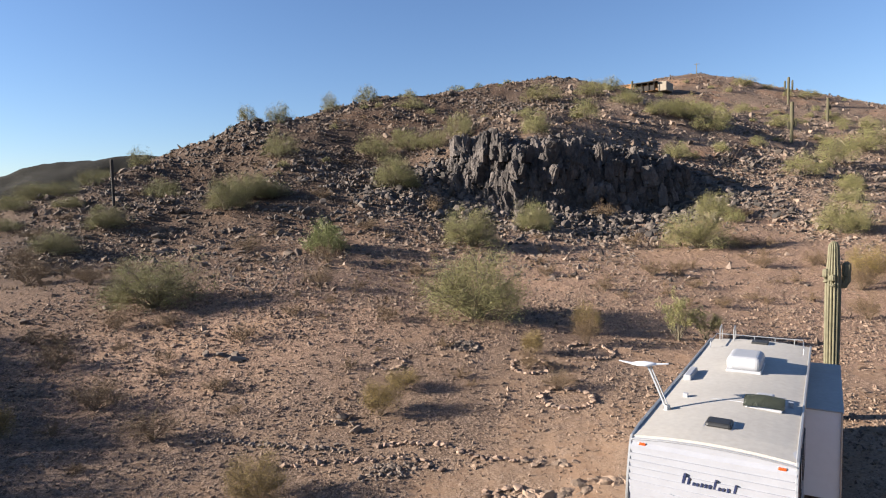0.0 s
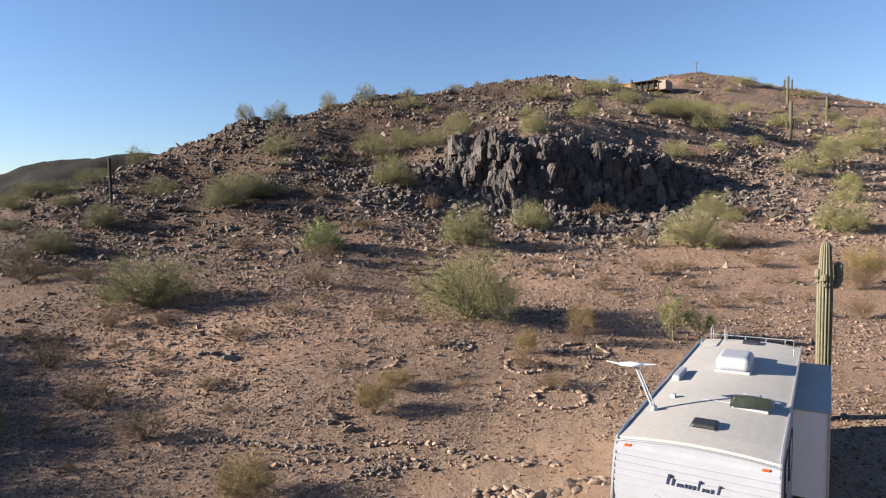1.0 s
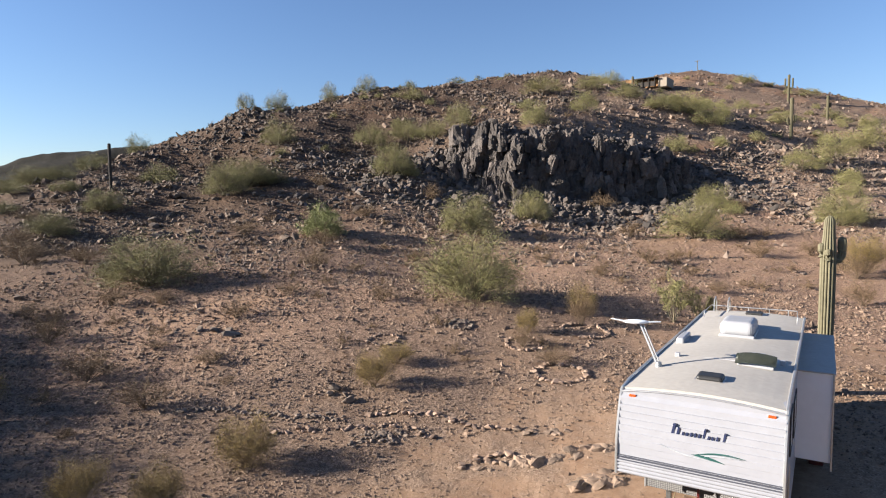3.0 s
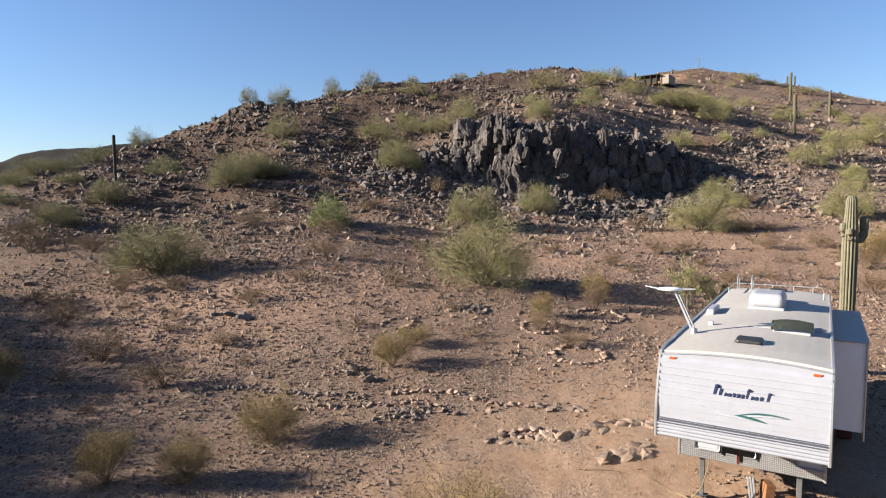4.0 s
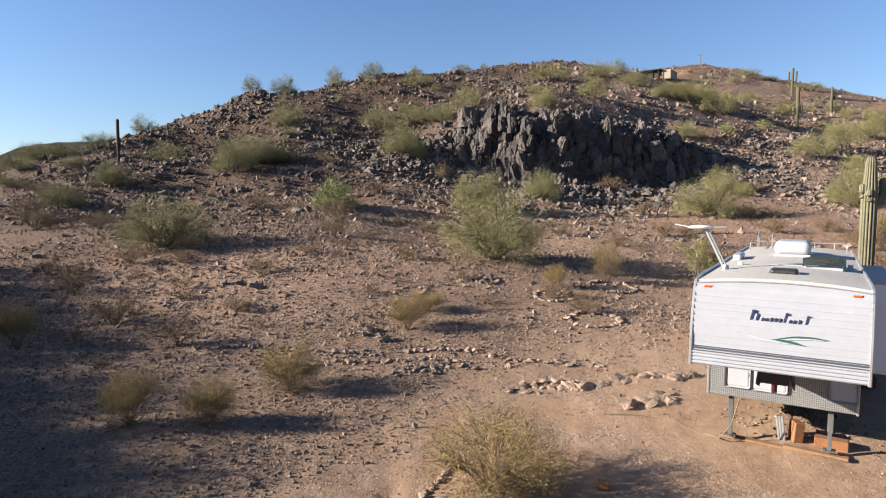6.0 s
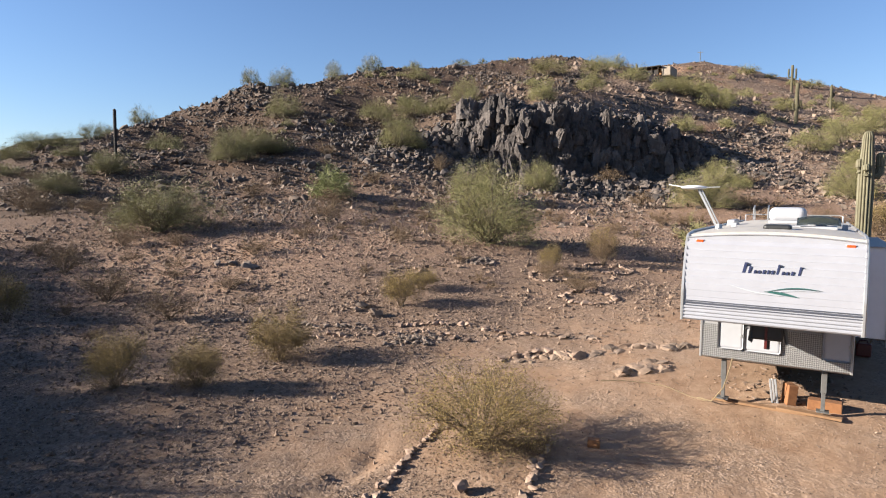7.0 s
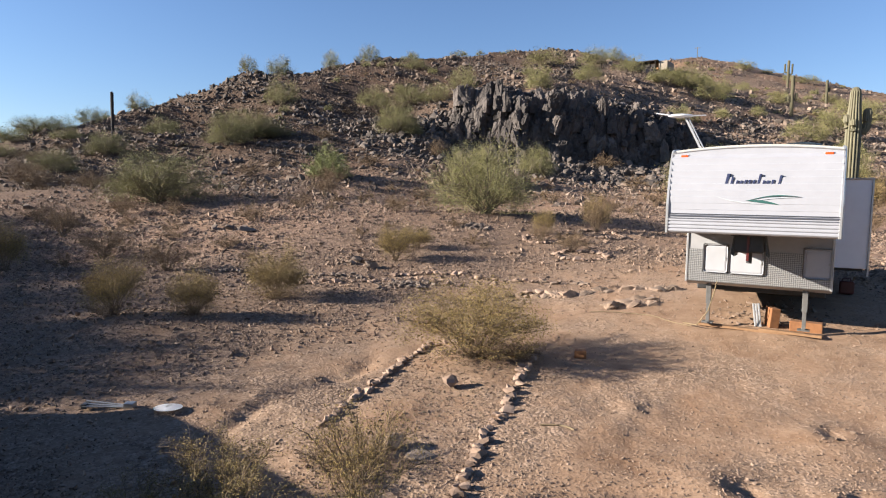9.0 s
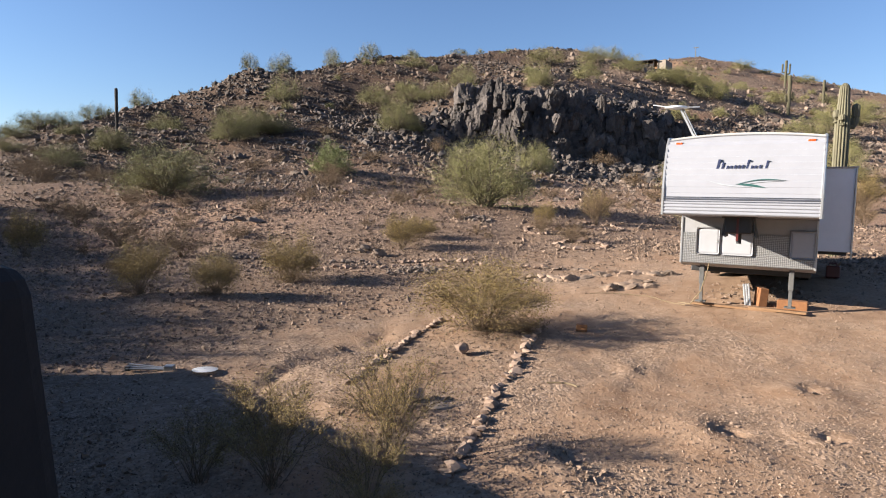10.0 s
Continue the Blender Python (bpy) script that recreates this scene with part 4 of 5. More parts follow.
    part("lid", bm, "smoked", lid, "smoked translucent lid", smooth=True)
    part("fan", box((0.42, 2.62, z), (0.74, 2.95, z + 0.11), 0.04, seg=3), "white_plastic", lid)
    side = part("refrigerator_vent", box((-1.08, 3.72, z - 0.07), (-0.92, 4.55, z + 0.07), 0.03), "white_plastic", t, "white plastic roof vent")
    part("louvre", box((-1.1, 3.8, z - 0.055), (-0.9, 4.47, z - 0.035), 0.004), "white_plastic", side)
    vent = part("roof_vent", box((-0.14, 7.95, z - 0.03), (0.26, 8.3, z + 0.06), 0.02), "black", t, "dark roof vent")
    part("vent_rim", box((-0.17, 7.92, z - 0.04), (0.29, 8.33, z + 0.0), 0.008), "white_plastic", vent)
    for x, y in ((-0.8, 2.45), (1.02, 2.75)):
        part("vent_stub", box((x - 0.045, y - 0.045, z - 0.07), (x + 0.045, y + 0.045, z + 0.045), 0.008), "white_plastic", t)
    part("conduit", cable([(-0.78, 2.45, z - 0.05), (-0.2, 2.5, z - 0.005), (0.3, 2.48, z)], 0.014), "white_plastic", t)
    # television antenna, raised
    ant = part("antenna", cable([(-0.98, 1.55, z - 0.05), (-1.17, 1.66, 3.65), (-1.37, 1.77, 4.02)], 0.022), "trim", t, "raised television antenna")
    part("antenna_base", tube((-0.96, 1.53, z - 0.09), (-0.96, 1.53, z + 0.04), 0.08, 0.05, 14), "steel", ant)
    part("second_arm", cable([(-0.93, 1.56, z - 0.03), (-1.12, 1.67, 3.65), (-1.32, 1.78, 4.02)], 0.014), "steel", ant)
    bm = bmesh.new()                                    # a flat lens-shaped head with two tapering wings
    bmesh.ops.create_uvsphere(bm, u_segments=20, v_segments=10, radius=1)
    for v in bm.verts:
        v.co = Vector((v.co.x * 0.25, v.co.y * 0.15 * (1 - 0.35 * abs(v.co.x)), v.co.z * 0.04))
    bm.transform(pose(-1.45, 1.76, 4.05, 0, 0, 20))
    part("antenna_head", bm, "dish_paint", ant, "white antenna head", smooth=True)
    for s in (-1, 1):
        wing = box((0, -0.06, -0.008), (0.3, 0.06, 0.008))
        for v in wing.verts:
            if v.co.x > 0.2:
                v.co.y *= 0.25
        wing.transform(pose(-1.45 + s * 0.15, 1.76 + s * 0.055, 4.05, 0, s * 4 - 6, 20 + (180 if s < 0 else 0)))
        part("antenna_wing", wing, "dish_paint", ant)
    # rear rack and ladder tops
    rail = part("roof_rail", cable([(-1.05, 7.2, z - 0.04), (-1.05, 7.25, z + 0.12), (-1.05, 8.4, z + 0.12), (1.05, 8.4, z + 0.12), (1.1, 7.25, z + 0.12), (1.1, 7.2, z - 0.04)], 0.014), "trim", t, "low aluminium roof rail")
    for x in (-0.6, -0.1, 0.4, 0.85):
        part("rail_post", tube((x, 8.4, z - 0.03), (x, 8.4, z + 0.12), 0.011), "trim", rail)
    for x in (-0.95, -0.6):
        part("ladder_rail", cable([(x, 8.2, z - 0.02), (x, 8.25, z + 0.3), (x, 8.5, z + 0.36), (x, 8.68, z + 0.2), (x, 8.69, 1.2)], 0.016), "trim", t)
    for k in range(6):
        part("ladder_rung", tube((-0.95, 8.69, 1.4 + k * 0.32), (-0.6, 8.69, 1.4 + k * 0.32), 0.013), "trim", t)
    return t


trailer()


def ground_things():
    z = float(height(0, 2))
    for a, b, w in (((-1.0, 2.06), (0.6, 1.94), 0.16), ((0.1, 1.98), (1.12, 1.86), 0.15)):
        yaw = math.degrees(math.atan2(b[1] - a[1], b[0] - a[0]))
        L = math.hypot(b[0] - a[0], b[1] - a[1])
        tagged(part("plank", box((0, -w / 2, 0), (L, w / 2, 0.045), 0.006), "board"), "weathered orange-brown plank under the trailer's legs", "plank", "planks on the ground").matrix_world = pose(a[0], a[1], z - 0.01 + (0.03 if a[0] > 0 else 0), 0, 0, yaw)
    b = tagged(part("wooden_block", box((-0.085, -0.14, 0), (0.085, 0.14, 0.38), 0.012), "brick"), "upright orange-brown wooden block", "block", "blocks by the trailer")
    b.matrix_world = pose(0.27, 2.4, z + 0.03, 0, 5, 25)
    b = tagged(part("wooden_block", box((-0.27, -0.12, 0), (0.27, 0.12, 0.19), 0.012), "brick"), "long orange-brown wooden block lying flat", "block", "blocks by the trailer")
    b.matrix_world = pose(0.86, 2.35, z + 0.02, 0, 0, -4)
    stand = thing("folding_bracket", (0.06, 2.3, z), "light metal bracket leaning beside the blocks", "bracket")
    for x in (-0.045, 0.0, 0.045):
        part("slat", box((x - 0.018, -0.03, 0.0), (x + 0.018, 0.03, 0.48), 0.006, pose(0, 0, 0, -6, -8)), "trim", stand)
    rope = cable([(-0.62, 1.72, 1.07), (-0.68, 1.7, 0.7), (-0.78, 1.72, 0.3), (-0.98, 1.75, z + 0.03), (-1.25, 1.9, z + 0.02)], 0.012)
    tagged(part("rope", rope, "rope"), "tan rope hanging from the hatch to the soil", "rope")
    c = cable([(x, 2.1 + 0.25 * math.sin(x * 2.1), float(height(x, 2.1 + 0.25 * math.sin(x * 2.1))) + 0.015) for x in np.linspace(-3.2, -1.1, 16)], 0.007)
    tagged(part("hose", c, "rope"), "thin yellowish hose lying on the soil", "hose")
    c = cable([(x, -4.05 + 0.08 * math.sin(x * 7), float(height(x, -4.05)) + 0.012) for x in np.linspace(-1.85, -1.45, 8)], 0.01)
    tagged(part("stick", c, "rope"), "short pale curved stick on the soil", "stick")
    can = thing("fuel_can", on_ground(1.6, 6.0), "red plastic fuel can in the trailer's shade", "fuel can")
    part("can_body", box((-0.15, -0.11, 0), (0.15, 0.11, 0.3), 0.035, seg=3), "red", can)
    part("can_handle", cable([(-0.1, 0, 0.29), (-0.08, 0, 0.36), (0.06, 0, 0.36), (0.08, 0, 0.29)], 0.016), "red", can)
    part("spout", tube((0.1, 0, 0.28), (0.15, 0, 0.4), 0.02, 0.014), "board", can)
    b = tagged(part("brick", box((-0.1, -0.07, 0), (0.1, 0.07, 0.14), 0.01), "brick"), "single brown block on the gravel", "block")
    b.matrix_world = pose(-2.42, -0.9, float(height(-2.42, -0.9)) - 0.01, 0, 0, 18)
    # dish and its folded stand
    dish = bmesh.new()
    rings = [[dish.verts.new((0.2 * r * math.cos(a), 0.17 * r * math.sin(a), 0.02 * (1 - r * r))) for a in np.linspace(0, 6.2832, 29)[:-1]] for r in (0.15, 0.4, 0.65, 0.85, 1.0)]
    for r1, r2 in zip(rings, rings[1:]):
        for k in range(28):
            dish.faces.new((r1[k], r1[(k + 1) % 28], r2[(k + 1) % 28], r2[k]))
    dish.faces.new(rings[0])
    bmesh.ops.solidify(dish, geom=dish.faces[:], thickness=0.012)
    ob = tagged(part("dish_reflector", dish, "dish_paint", smooth=True), "white dish reflector lying on the soil", "dish")
    ob.matrix_world = pose(-6.5, -5.93, float(height(-6.5, -5.93)) + 0.05, 0, 0, 0) @ Matrix.Rotation(radians(31), 4, "Z") @ Matrix.Scale(0.95, 4)
    st = thing("folded_stand", on_ground(-7.3, -6.28), "folded grey metal stand lying on the soil", "stand", turn=31)
    for k, off in enumerate((-0.05, 0.0, 0.06)):
        part("stand_leg", tube((-0.34, off, 0.05 + 0.02 * k), (0.32, off * 0.5, 0.04), 0.014), "steel", st)
    part("clamp", box((0.22, -0.06, 0.01), (0.36, 0.06, 0.1), 0.01), "steel", st)
    part("clamp", box((-0.36, -0.06, 0.01), (-0.28, 0.07, 0.08), 0.01), "black", st)


ground_things()


# ---- plants ----
def limb(vs, fs, path, r0, r1, n=4):
    base = len(vs)
    pts = [Vector(q) for q in path]
    for i, q in enumerate(pts):
        d = (pts[min(i + 1, len(pts) - 1)] - pts[max(i - 1, 0)]).normalized()
        rot = d.to_track_quat("Z", "Y")
        r = r0 + (r1 - r0) * i / (len(pts) - 1)
        vs += [tuple(q + rot @ Vector((r * math.cos(6.2832 * k / n), r * math.sin(6.2832 * k / n), 0))) for k in range(n)]
    for i in range(len(pts) - 1):
        for k in range(n):
            a, b = base + i * n + k, base + i * n + (k + 1) % n
            fs.append((a, b, b + n, a + n))


def shrub(name, seed, stems, spread, tall, blades, blade, width, wood, leaf, r_stem=0.022, twigs=12, low=0.3, fuzz=0.05, haze=0.0, floor_z=0.06):
    """A shrub about 2 across and tall high at the origin: stems with side twigs, and a crown of narrow blades."""
    rng = random.Random(seed)
    root = new(name)
    tips, tv, tf = [], [], []
    lobes = [rng.uniform(0.78, 1.1) for _ in range(9)]
    for k in range(stems):
        vs, fs = [], []
        az = 6.2832 * (k + rng.uniform(-0.4, 0.4)) / stems * 2.62
        lean = min(math.radians(88), math.radians(spread) * rng.uniform(0.01, 1) ** 0.42)
        reach = lobes[int(az / 0.7) % 9] * rng.uniform(0.82, 1.05)
        end = Vector((math.sin(lean) * math.cos(az) * reach, math.sin(lean) * math.sin(az) * reach, (math.cos(lean) ** 0.7 * 0.86 + 0.1) * tall * reach))
        foot = Vector((rng.gauss(0, 0.05), rng.gauss(0, 0.05), -0.03))
        path = []
        for i in range(6):
            f = i / 5
            q = foot.lerp(end, f)
            q.z += 0.1 * math.sin(math.pi * f) * tall
            path.append(q + Vector((rng.gauss(0, 0.022), rng.gauss(0, 0.022), rng.gauss(0, 0.015))) * (i > 0))
        limb(vs, fs, path, r_stem * rng.uniform(0.7, 1.2), 0.004)
        for j in range(twigs):
            f = rng.uniform(low, 1.0)
            i = min(4, int(f * 5))
            q = path[i].lerp(path[i + 1], f * 5 - i)
            out = Vector((q.x, q.y, 0.3 * tall)).normalized()
            w = (out + Vector((rng.gauss(0, 0.75), rng.gauss(0, 0.75), rng.gauss(0.2, 0.5)))).normalized()
            L = rng.uniform(0.14, 0.34)
            mid, tip = q + w * L * 0.5 + Vector((0, 0, 0.02)), q + w * L
            tip.z = max(tip.z, 0.05)
            limb(tv, tf, (q, mid, tip), r_stem * 0.28 + 0.001, 0.0012, 3)
            tips.append((q, tip))
            for _ in range(2):
                sub = mid + (w + Vector((rng.gauss(0, 0.8), rng.gauss(0, 0.8), rng.gauss(0.2, 0.6)))).normalized() * L * 0.6
                sub.z = max(sub.z, 0.04)
                tips.append((mid, sub))
        meshed("stem", vs, fs, MAT[wood], root)
    tagged(meshed("branchwork", tv, tf, MAT[wood], root), kind="stuff")
    lv, lf = [], []
    clumps = []
    for _ in range(150):
        up, az = rng.uniform(floor_z, 1.0), rng.uniform(0, 6.2832)
        out, far = math.sqrt(1 - min(1.0, up) ** 2), rng.uniform(0.5, 0.97) * lobes[int(az / 0.7) % 9]
        c = Vector((out * math.cos(az) * far, out * math.sin(az) * far, (up * far * 0.96 + 0.02) * tall))
        clumps.append((c, c + Vector((out * math.cos(az), out * math.sin(az), up)) * 0.16, rng.uniform(0.05, 0.12)))
    for k in range(blades):
        a, b = tips[rng.randrange(len(tips))]
        thick = fuzz
        if rng.random() < haze:
            a, b, thick = clumps[rng.randrange(len(clumps))]
        c = a.lerp(b, rng.uniform(0.1, 1.1)) + Vector((rng.gauss(0, thick), rng.gauss(0, thick), rng.gauss(0, thick)))
        c.z = max(c.z, 0.03)
        w = ((b - a).normalized() * 0.8 + Vector((rng.gauss(0, 0.7), rng.gauss(0, 0.7), rng.gauss(0.0, 0.7)))).normalized()
        s = w.cross(Vector((rng.gauss(0, 1), rng.gauss(0, 1), rng.gauss(0, 1)))).normalized() * width * rng.uniform(0.6, 1.4)
        L = blade * rng.uniform(0.5, 1.5)
        n = len(lv)
        lv += [tuple(c - w * L * 0.5), tuple(c + s), tuple(c + w * L * 0.5), tuple(c - s)]
        lf.append((n, n + 1, n + 2, n + 3))
    meshed("crown", lv, lf, MAT[leaf], root)
    return root


def at_place(x, y, w, h, tall, turn, sink=0.03):
    return pose(*on_ground(x, y, sink), 0, 0, turn) @ Matrix.Diagonal((w / 2, w / 2, h / tall, 1))


def plant_all(kind, protos, tall, rows, label, category, group, seed, grow=1.0, wide=1.0):
    rng = random.Random(seed)
    for x, y, w, h in rows:
        proto = protos[rng.randrange(len(protos))]
        m = at_place(x, y, w * grow * wide, h * grow, tall, rng.uniform(0, 360))
        ob = copy_thing(proto, m)
        tagged(ob, label, category, group)


def drop(protos):
    for q in protos:
        for o in list(q.children) + [q]:
            bpy.data.objects.remove(o)


palo = [shrub("palo_verde", 50 + k, 24, 96, 1.3, 34000, 0.05, 0.0026, "bark", "palo_leaf", 0.02, 24, 0.16, 0.075, 0.6) for k in range(3)]
palo_far = [shrub("palo_verde", 60 + k, 9, 94, 1.3, 9000, 0.07, 0.0055, "bark", "palo_leaf", 0.016, 32, 0.16, 0.08, 0.6) for k in range(4)]
NEAR_PALO = [(-30.4, 10.3, 5.4, 3.0), (-13.2, 16.2, 5.3, 3.5), (-24.3, 35.9, 4.6, 3.6), (-7.7, 45.5, 5.3, 3.4), (-8.3, 57.4, 3.7, 2.6), (-22.6, 45.3, 3.8, 3.0),
             (-49.8, 31.2, 4.5, 3.4), (-51.0, 35.2, 5.4, 3.0), (-52.1, 15.9, 3.5, 2.1), (-54.9, 21.9, 3.7, 2.3), (-39.9, 46.5, 4.8, 3.8), (2.9, 54.6, 4.7, 3.0),
             (-49.1, 36.5, 4.2, 1.8)]
SLOPE_PALO = [(-59.2, 47.6, 5.5, 3.7), (-50.3, 55.7, 6.1, 3.0), (-47.2, 59.2, 6.1, 3.1), (-42.3, 58.8, 4.4, 2.6), (-39.4, 60.4, 4.4, 3.7), (-28.9, 60.1, 4.1, 3.4),
              (-27.7, 75.3, 4.8, 3.2), (-17.1, 91.7, 7.0, 3.9), (-13.6, 91.6, 6.8, 3.9), (-20.5, 89.6, 5.2, 2.6), (-25.9, 90.6, 5.4, 2.9), (-71.0, 58.6, 4.6, 3.7),
              (-73.2, 54.6, 3.4, 2.7), (-69.8, 69.5, 3.5, 3.4), (-56.7, 74.9, 4.6, 2.3), (-38.5, 86.1, 8.4, 2.8), (-1.1, 78.3, 5.2, 3.1), (2.5, 89.2, 6.1, 3.8),
              (3.4, 67.7, 3.6, 2.1), (-63.4, 33.5, 5.5, 2.7), (-75.3, 31.8, 4.2, 2.1), (-83.0, 28.9, 8.5, 2.8), (-86.0, 27.6, 4.3, 2.1), (-73.7, 27.8, 4.6, 2.0), (-76.0, 26.0, 5.0, 2.1), (-74.0, 22.8, 4.2, 1.7), (-78.4, 27.5, 5.0, 2.2), (-67.7, 24.7, 3.4, 1.5), (-66.1, 18.5, 3.6, 1.6), (-80.5, 41.9, 3.8, 3.3)]
# trees out of view whose streaked shadows fall on the yard's west side
SHADE_PALO = [(-15.2, -9.9, 3.6, 3.6), (-18.2, -9.2, 4.4, 4.2), (-22.2, -8.0, 4.8, 4.2), (-27.0, -6.6, 4.8, 4.0), (-20.5, -11.6, 5.0, 4.6), (-16.6, -11.4, 4.2, 4.2), (-24.6, -10.0, 5.0, 4.6),
             (-31.5, -4.2, 5.0, 4.2), (-28.2, -5.2, 4.6, 4.2), (-34.5, -2.4, 5.0, 4.4), (-38.0, -1.0, 5.2, 4.4), (-17.4, -8.4, 3.4, 3.2),
             # larger unseen trees, added to deepen that shade
             (-30.0, -8.5, 6.0, 5.4), (-27.0, -9.8, 6.0, 5.4), (-33.2, -7.0, 6.0, 5.2), (-24.0, -12.4, 6.0, 5.6), (-21.0, -13.4, 6.0, 5.6), (-36.4, -5.6, 6.0, 5.2), (-29.2, -12.0, 6.2, 5.8), (-26.0, -14.0, 6.2, 5.8)]
RIDGE_PALO = [(-32.5, 92.3, 5.7, 2.8), (-66.6, 75.8, 3.7, 3.3), (6.1, 100.3, 6.6, 4.2), (-17.5, 169.0, 5.8, 2.9), (-11.9, 171.9, 3.6, 1.7), (-2.9, 167.0, 6.9, 2.1),
              (-5.9, 115.9, 5.0, 2.5), (8.3, 135.6, 4.4, 2.7), (-57.7, 91.4, 4.2, 1.5), (-32.4, 103.1, 4.1, 2.6)]
PALO_LABEL = "olive-green palo verde tree with many fine leafless twigs"
plant_all("palo_verde", palo, 1.3, NEAR_PALO, PALO_LABEL, "tree", "trees at the hill's foot", 1, 1.03, 1.06)
plant_all("palo_verde", palo_far, 1.3, SLOPE_PALO, "olive-green palo verde tree among rocks on the slope", "tree", "trees on the slope", 2, 1.0, 0.95)
plant_all("palo_verde", palo_far, 1.3, RIDGE_PALO, "olive-green palo verde tree on the hill's upper slope", "tree", "trees on the ridge", 3)
scrub_rng, SCRUB = random.Random(40), []
while len(SCRUB) < 100:
    r, t = scrub_rng.uniform(62, 190), math.radians(scrub_rng.uniform(-4, 64))
    x, y = MID[0] - math.sin(t) * r, MID[1] + math.cos(t) * r
    if float(height(x, y)) > 5 and abs(cliff_zone(np.array(x), np.array(y))[0]) > 5 and (r > 85 or scrub_rng.random() < 0.45):
        w = scrub_rng.uniform(1.2, 3.2)
        SCRUB.append((x, y, w, w * scrub_rng.uniform(0.5, 0.75)))
plant_all("palo_verde", palo_far, 1.3, SCRUB, "small olive-green palo verde shrub among hillside rocks", "shrub", "shrubs on the hillside", 10, 0.85)
east_rng, EAST = random.Random(41), []
while len(EAST) < 22:
    r, t = east_rng.uniform(84, 165), math.radians(east_rng.uniform(-4, 13))
    w = east_rng.uniform(1.8, 4.4)
    EAST.append((MID[0] - math.sin(t) * r, MID[1] + math.cos(t) * r, w, w * east_rng.uniform(0.45, 0.65)))
plant_all("palo_verde", palo_far, 1.3, EAST, "low olive-green palo verde shrub on the eastern slope", "shrub", "shrubs on the eastern slope", 11)
plant_all("palo_verde", palo, 1.3, SHADE_PALO, "olive-green palo verde tree out of view, shading the yard", "tree", "trees beside the yard", 9)
drop(palo + palo_far)
lush = [shrub("green_shrub", 71, 20, 90, 1.3, 10000, 0.1, 0.007, "bark", "green_leaf", 0.02, 14, 0.12, 0.06, 0.6)]
plant_all("green_shrub", lush, 1.3, [(-32.7, 27.0, 3.9, 2.5)], "bright green rounded desert shrub on the slope's foot", "shrub", "", 4)
drop(lush)
thin = [shrub("sparse_tree", 77, 10, 70, 1.5, 3600, 0.11, 0.006, "bark", "palo_leaf", 0.018)]
plant_all("sparse_tree", thin, 1.5, [(-4.1, 18.9, 2.4, 2.4), (-3.1, 19.7, 1.8, 1.6), (4.35, 14.6, 2.2, 2.3)], "sparse yellowish palo verde behind the trailer", "tree", "", 5)
drop(thin)
creo = [shrub("creosote_bush", 90 + k, 38, 74, 1.3, 26000, 0.022, 0.006, "twig_dry", "creosote_leaf", 0.0065, 20, 0.34, 0.05, 0.3, 0.2) for k in range(3)]
CREOSOTE = [(-3.95, -1.95, 2.2, 1.12), (-10.6, -0.0, 1.5, 1.1), (-10.5, -2.5, 1.1, 0.9), (-11.8, -3.5, 1.1, 1.1), (-2.35, -6.95, 1.1, 1.0), (-20.6, -1.7, 1.1, 1.4),
            (-11.0, 5.7, 1.3, 1.1), (-11.5, 7.7, 1.2, 0.7), (-7.8, 17.2, 1.3, 1.3), (-8.8, 13.2, 0.9, 0.9), (3.8, 36.6, 2.2, 2.2), (-3.55, -7.45, 1.1, 0.75), (-3.0, -7.95, 1.2, 0.7), (-2.1, -7.7, 0.9, 0.6), (-3.7, -8.2, 1.0, 0.6), (-1.7, -8.2, 0.8, 0.5)]
FORE = [q for q in CREOSOTE if q[1] < -6]
plant_all("creosote_bush", creo, 1.3, [q for q in CREOSOTE if q[1] >= -6], "yellow-green creosote bush with thin brown stems", "bush", "creosote bushes", 6, 1.2)
drop(creo)
bare = [shrub("creosote_bush", 97 + k, 24, 66, 1.3, 8500, 0.02, 0.0058, "twig_dry", "creosote_leaf", 0.0075, 18, 0.4, 0.035, 0.0, 0.3) for k in range(2)]
plant_all("creosote_bush", bare, 1.3, FORE, "half-bare creosote bush with brown stems beside the path", "bush", "creosote bushes beside the path", 16, 1.2)
drop(bare)
dry = [shrub("dry_bush", 110 + k, 26, 82, 1.2, 4200, 0.05, 0.007, "twig_dry", "dry_leaf", 0.009, 10, 0.25, 0.045) for k in range(3)]
DRY_NEAR = [(-16.5, 13.4, 1.2, 0.8), (-21.2, 8.6, 1.3, 0.8), (-21.1, 1.8, 2.0, 1.1), (-16.5, 1.0, 1.8, 0.9), (-6.6, 10.4, 1.2, 0.7), (-8.3, 11.6, 0.9, 0.7),
            (-7.3, 15.6, 1.2, 1.5), (-29.1, 7.3, 1.4, 0.9), (-26.5, 3.1, 1.7, 1.2), (-21.4, 12.1, 1.2, 0.6), (-26.8, 8.7, 1.4, 0.7), (-18.1, 4.7, 1.1, 0.5),
            (-21.4, 4.7, 0.9, 0.4), (-30.8, 4.2, 1.4, 0.7), (-50.7, 13.0, 2.4, 1.3), (-38.6, 11.2, 1.8, 1.1), (-47.4, 12.4, 1.8, 0.9), (-58.0, 17.0, 2.4, 1.0), (-62.0, 22.0, 2.2, 0.9)]
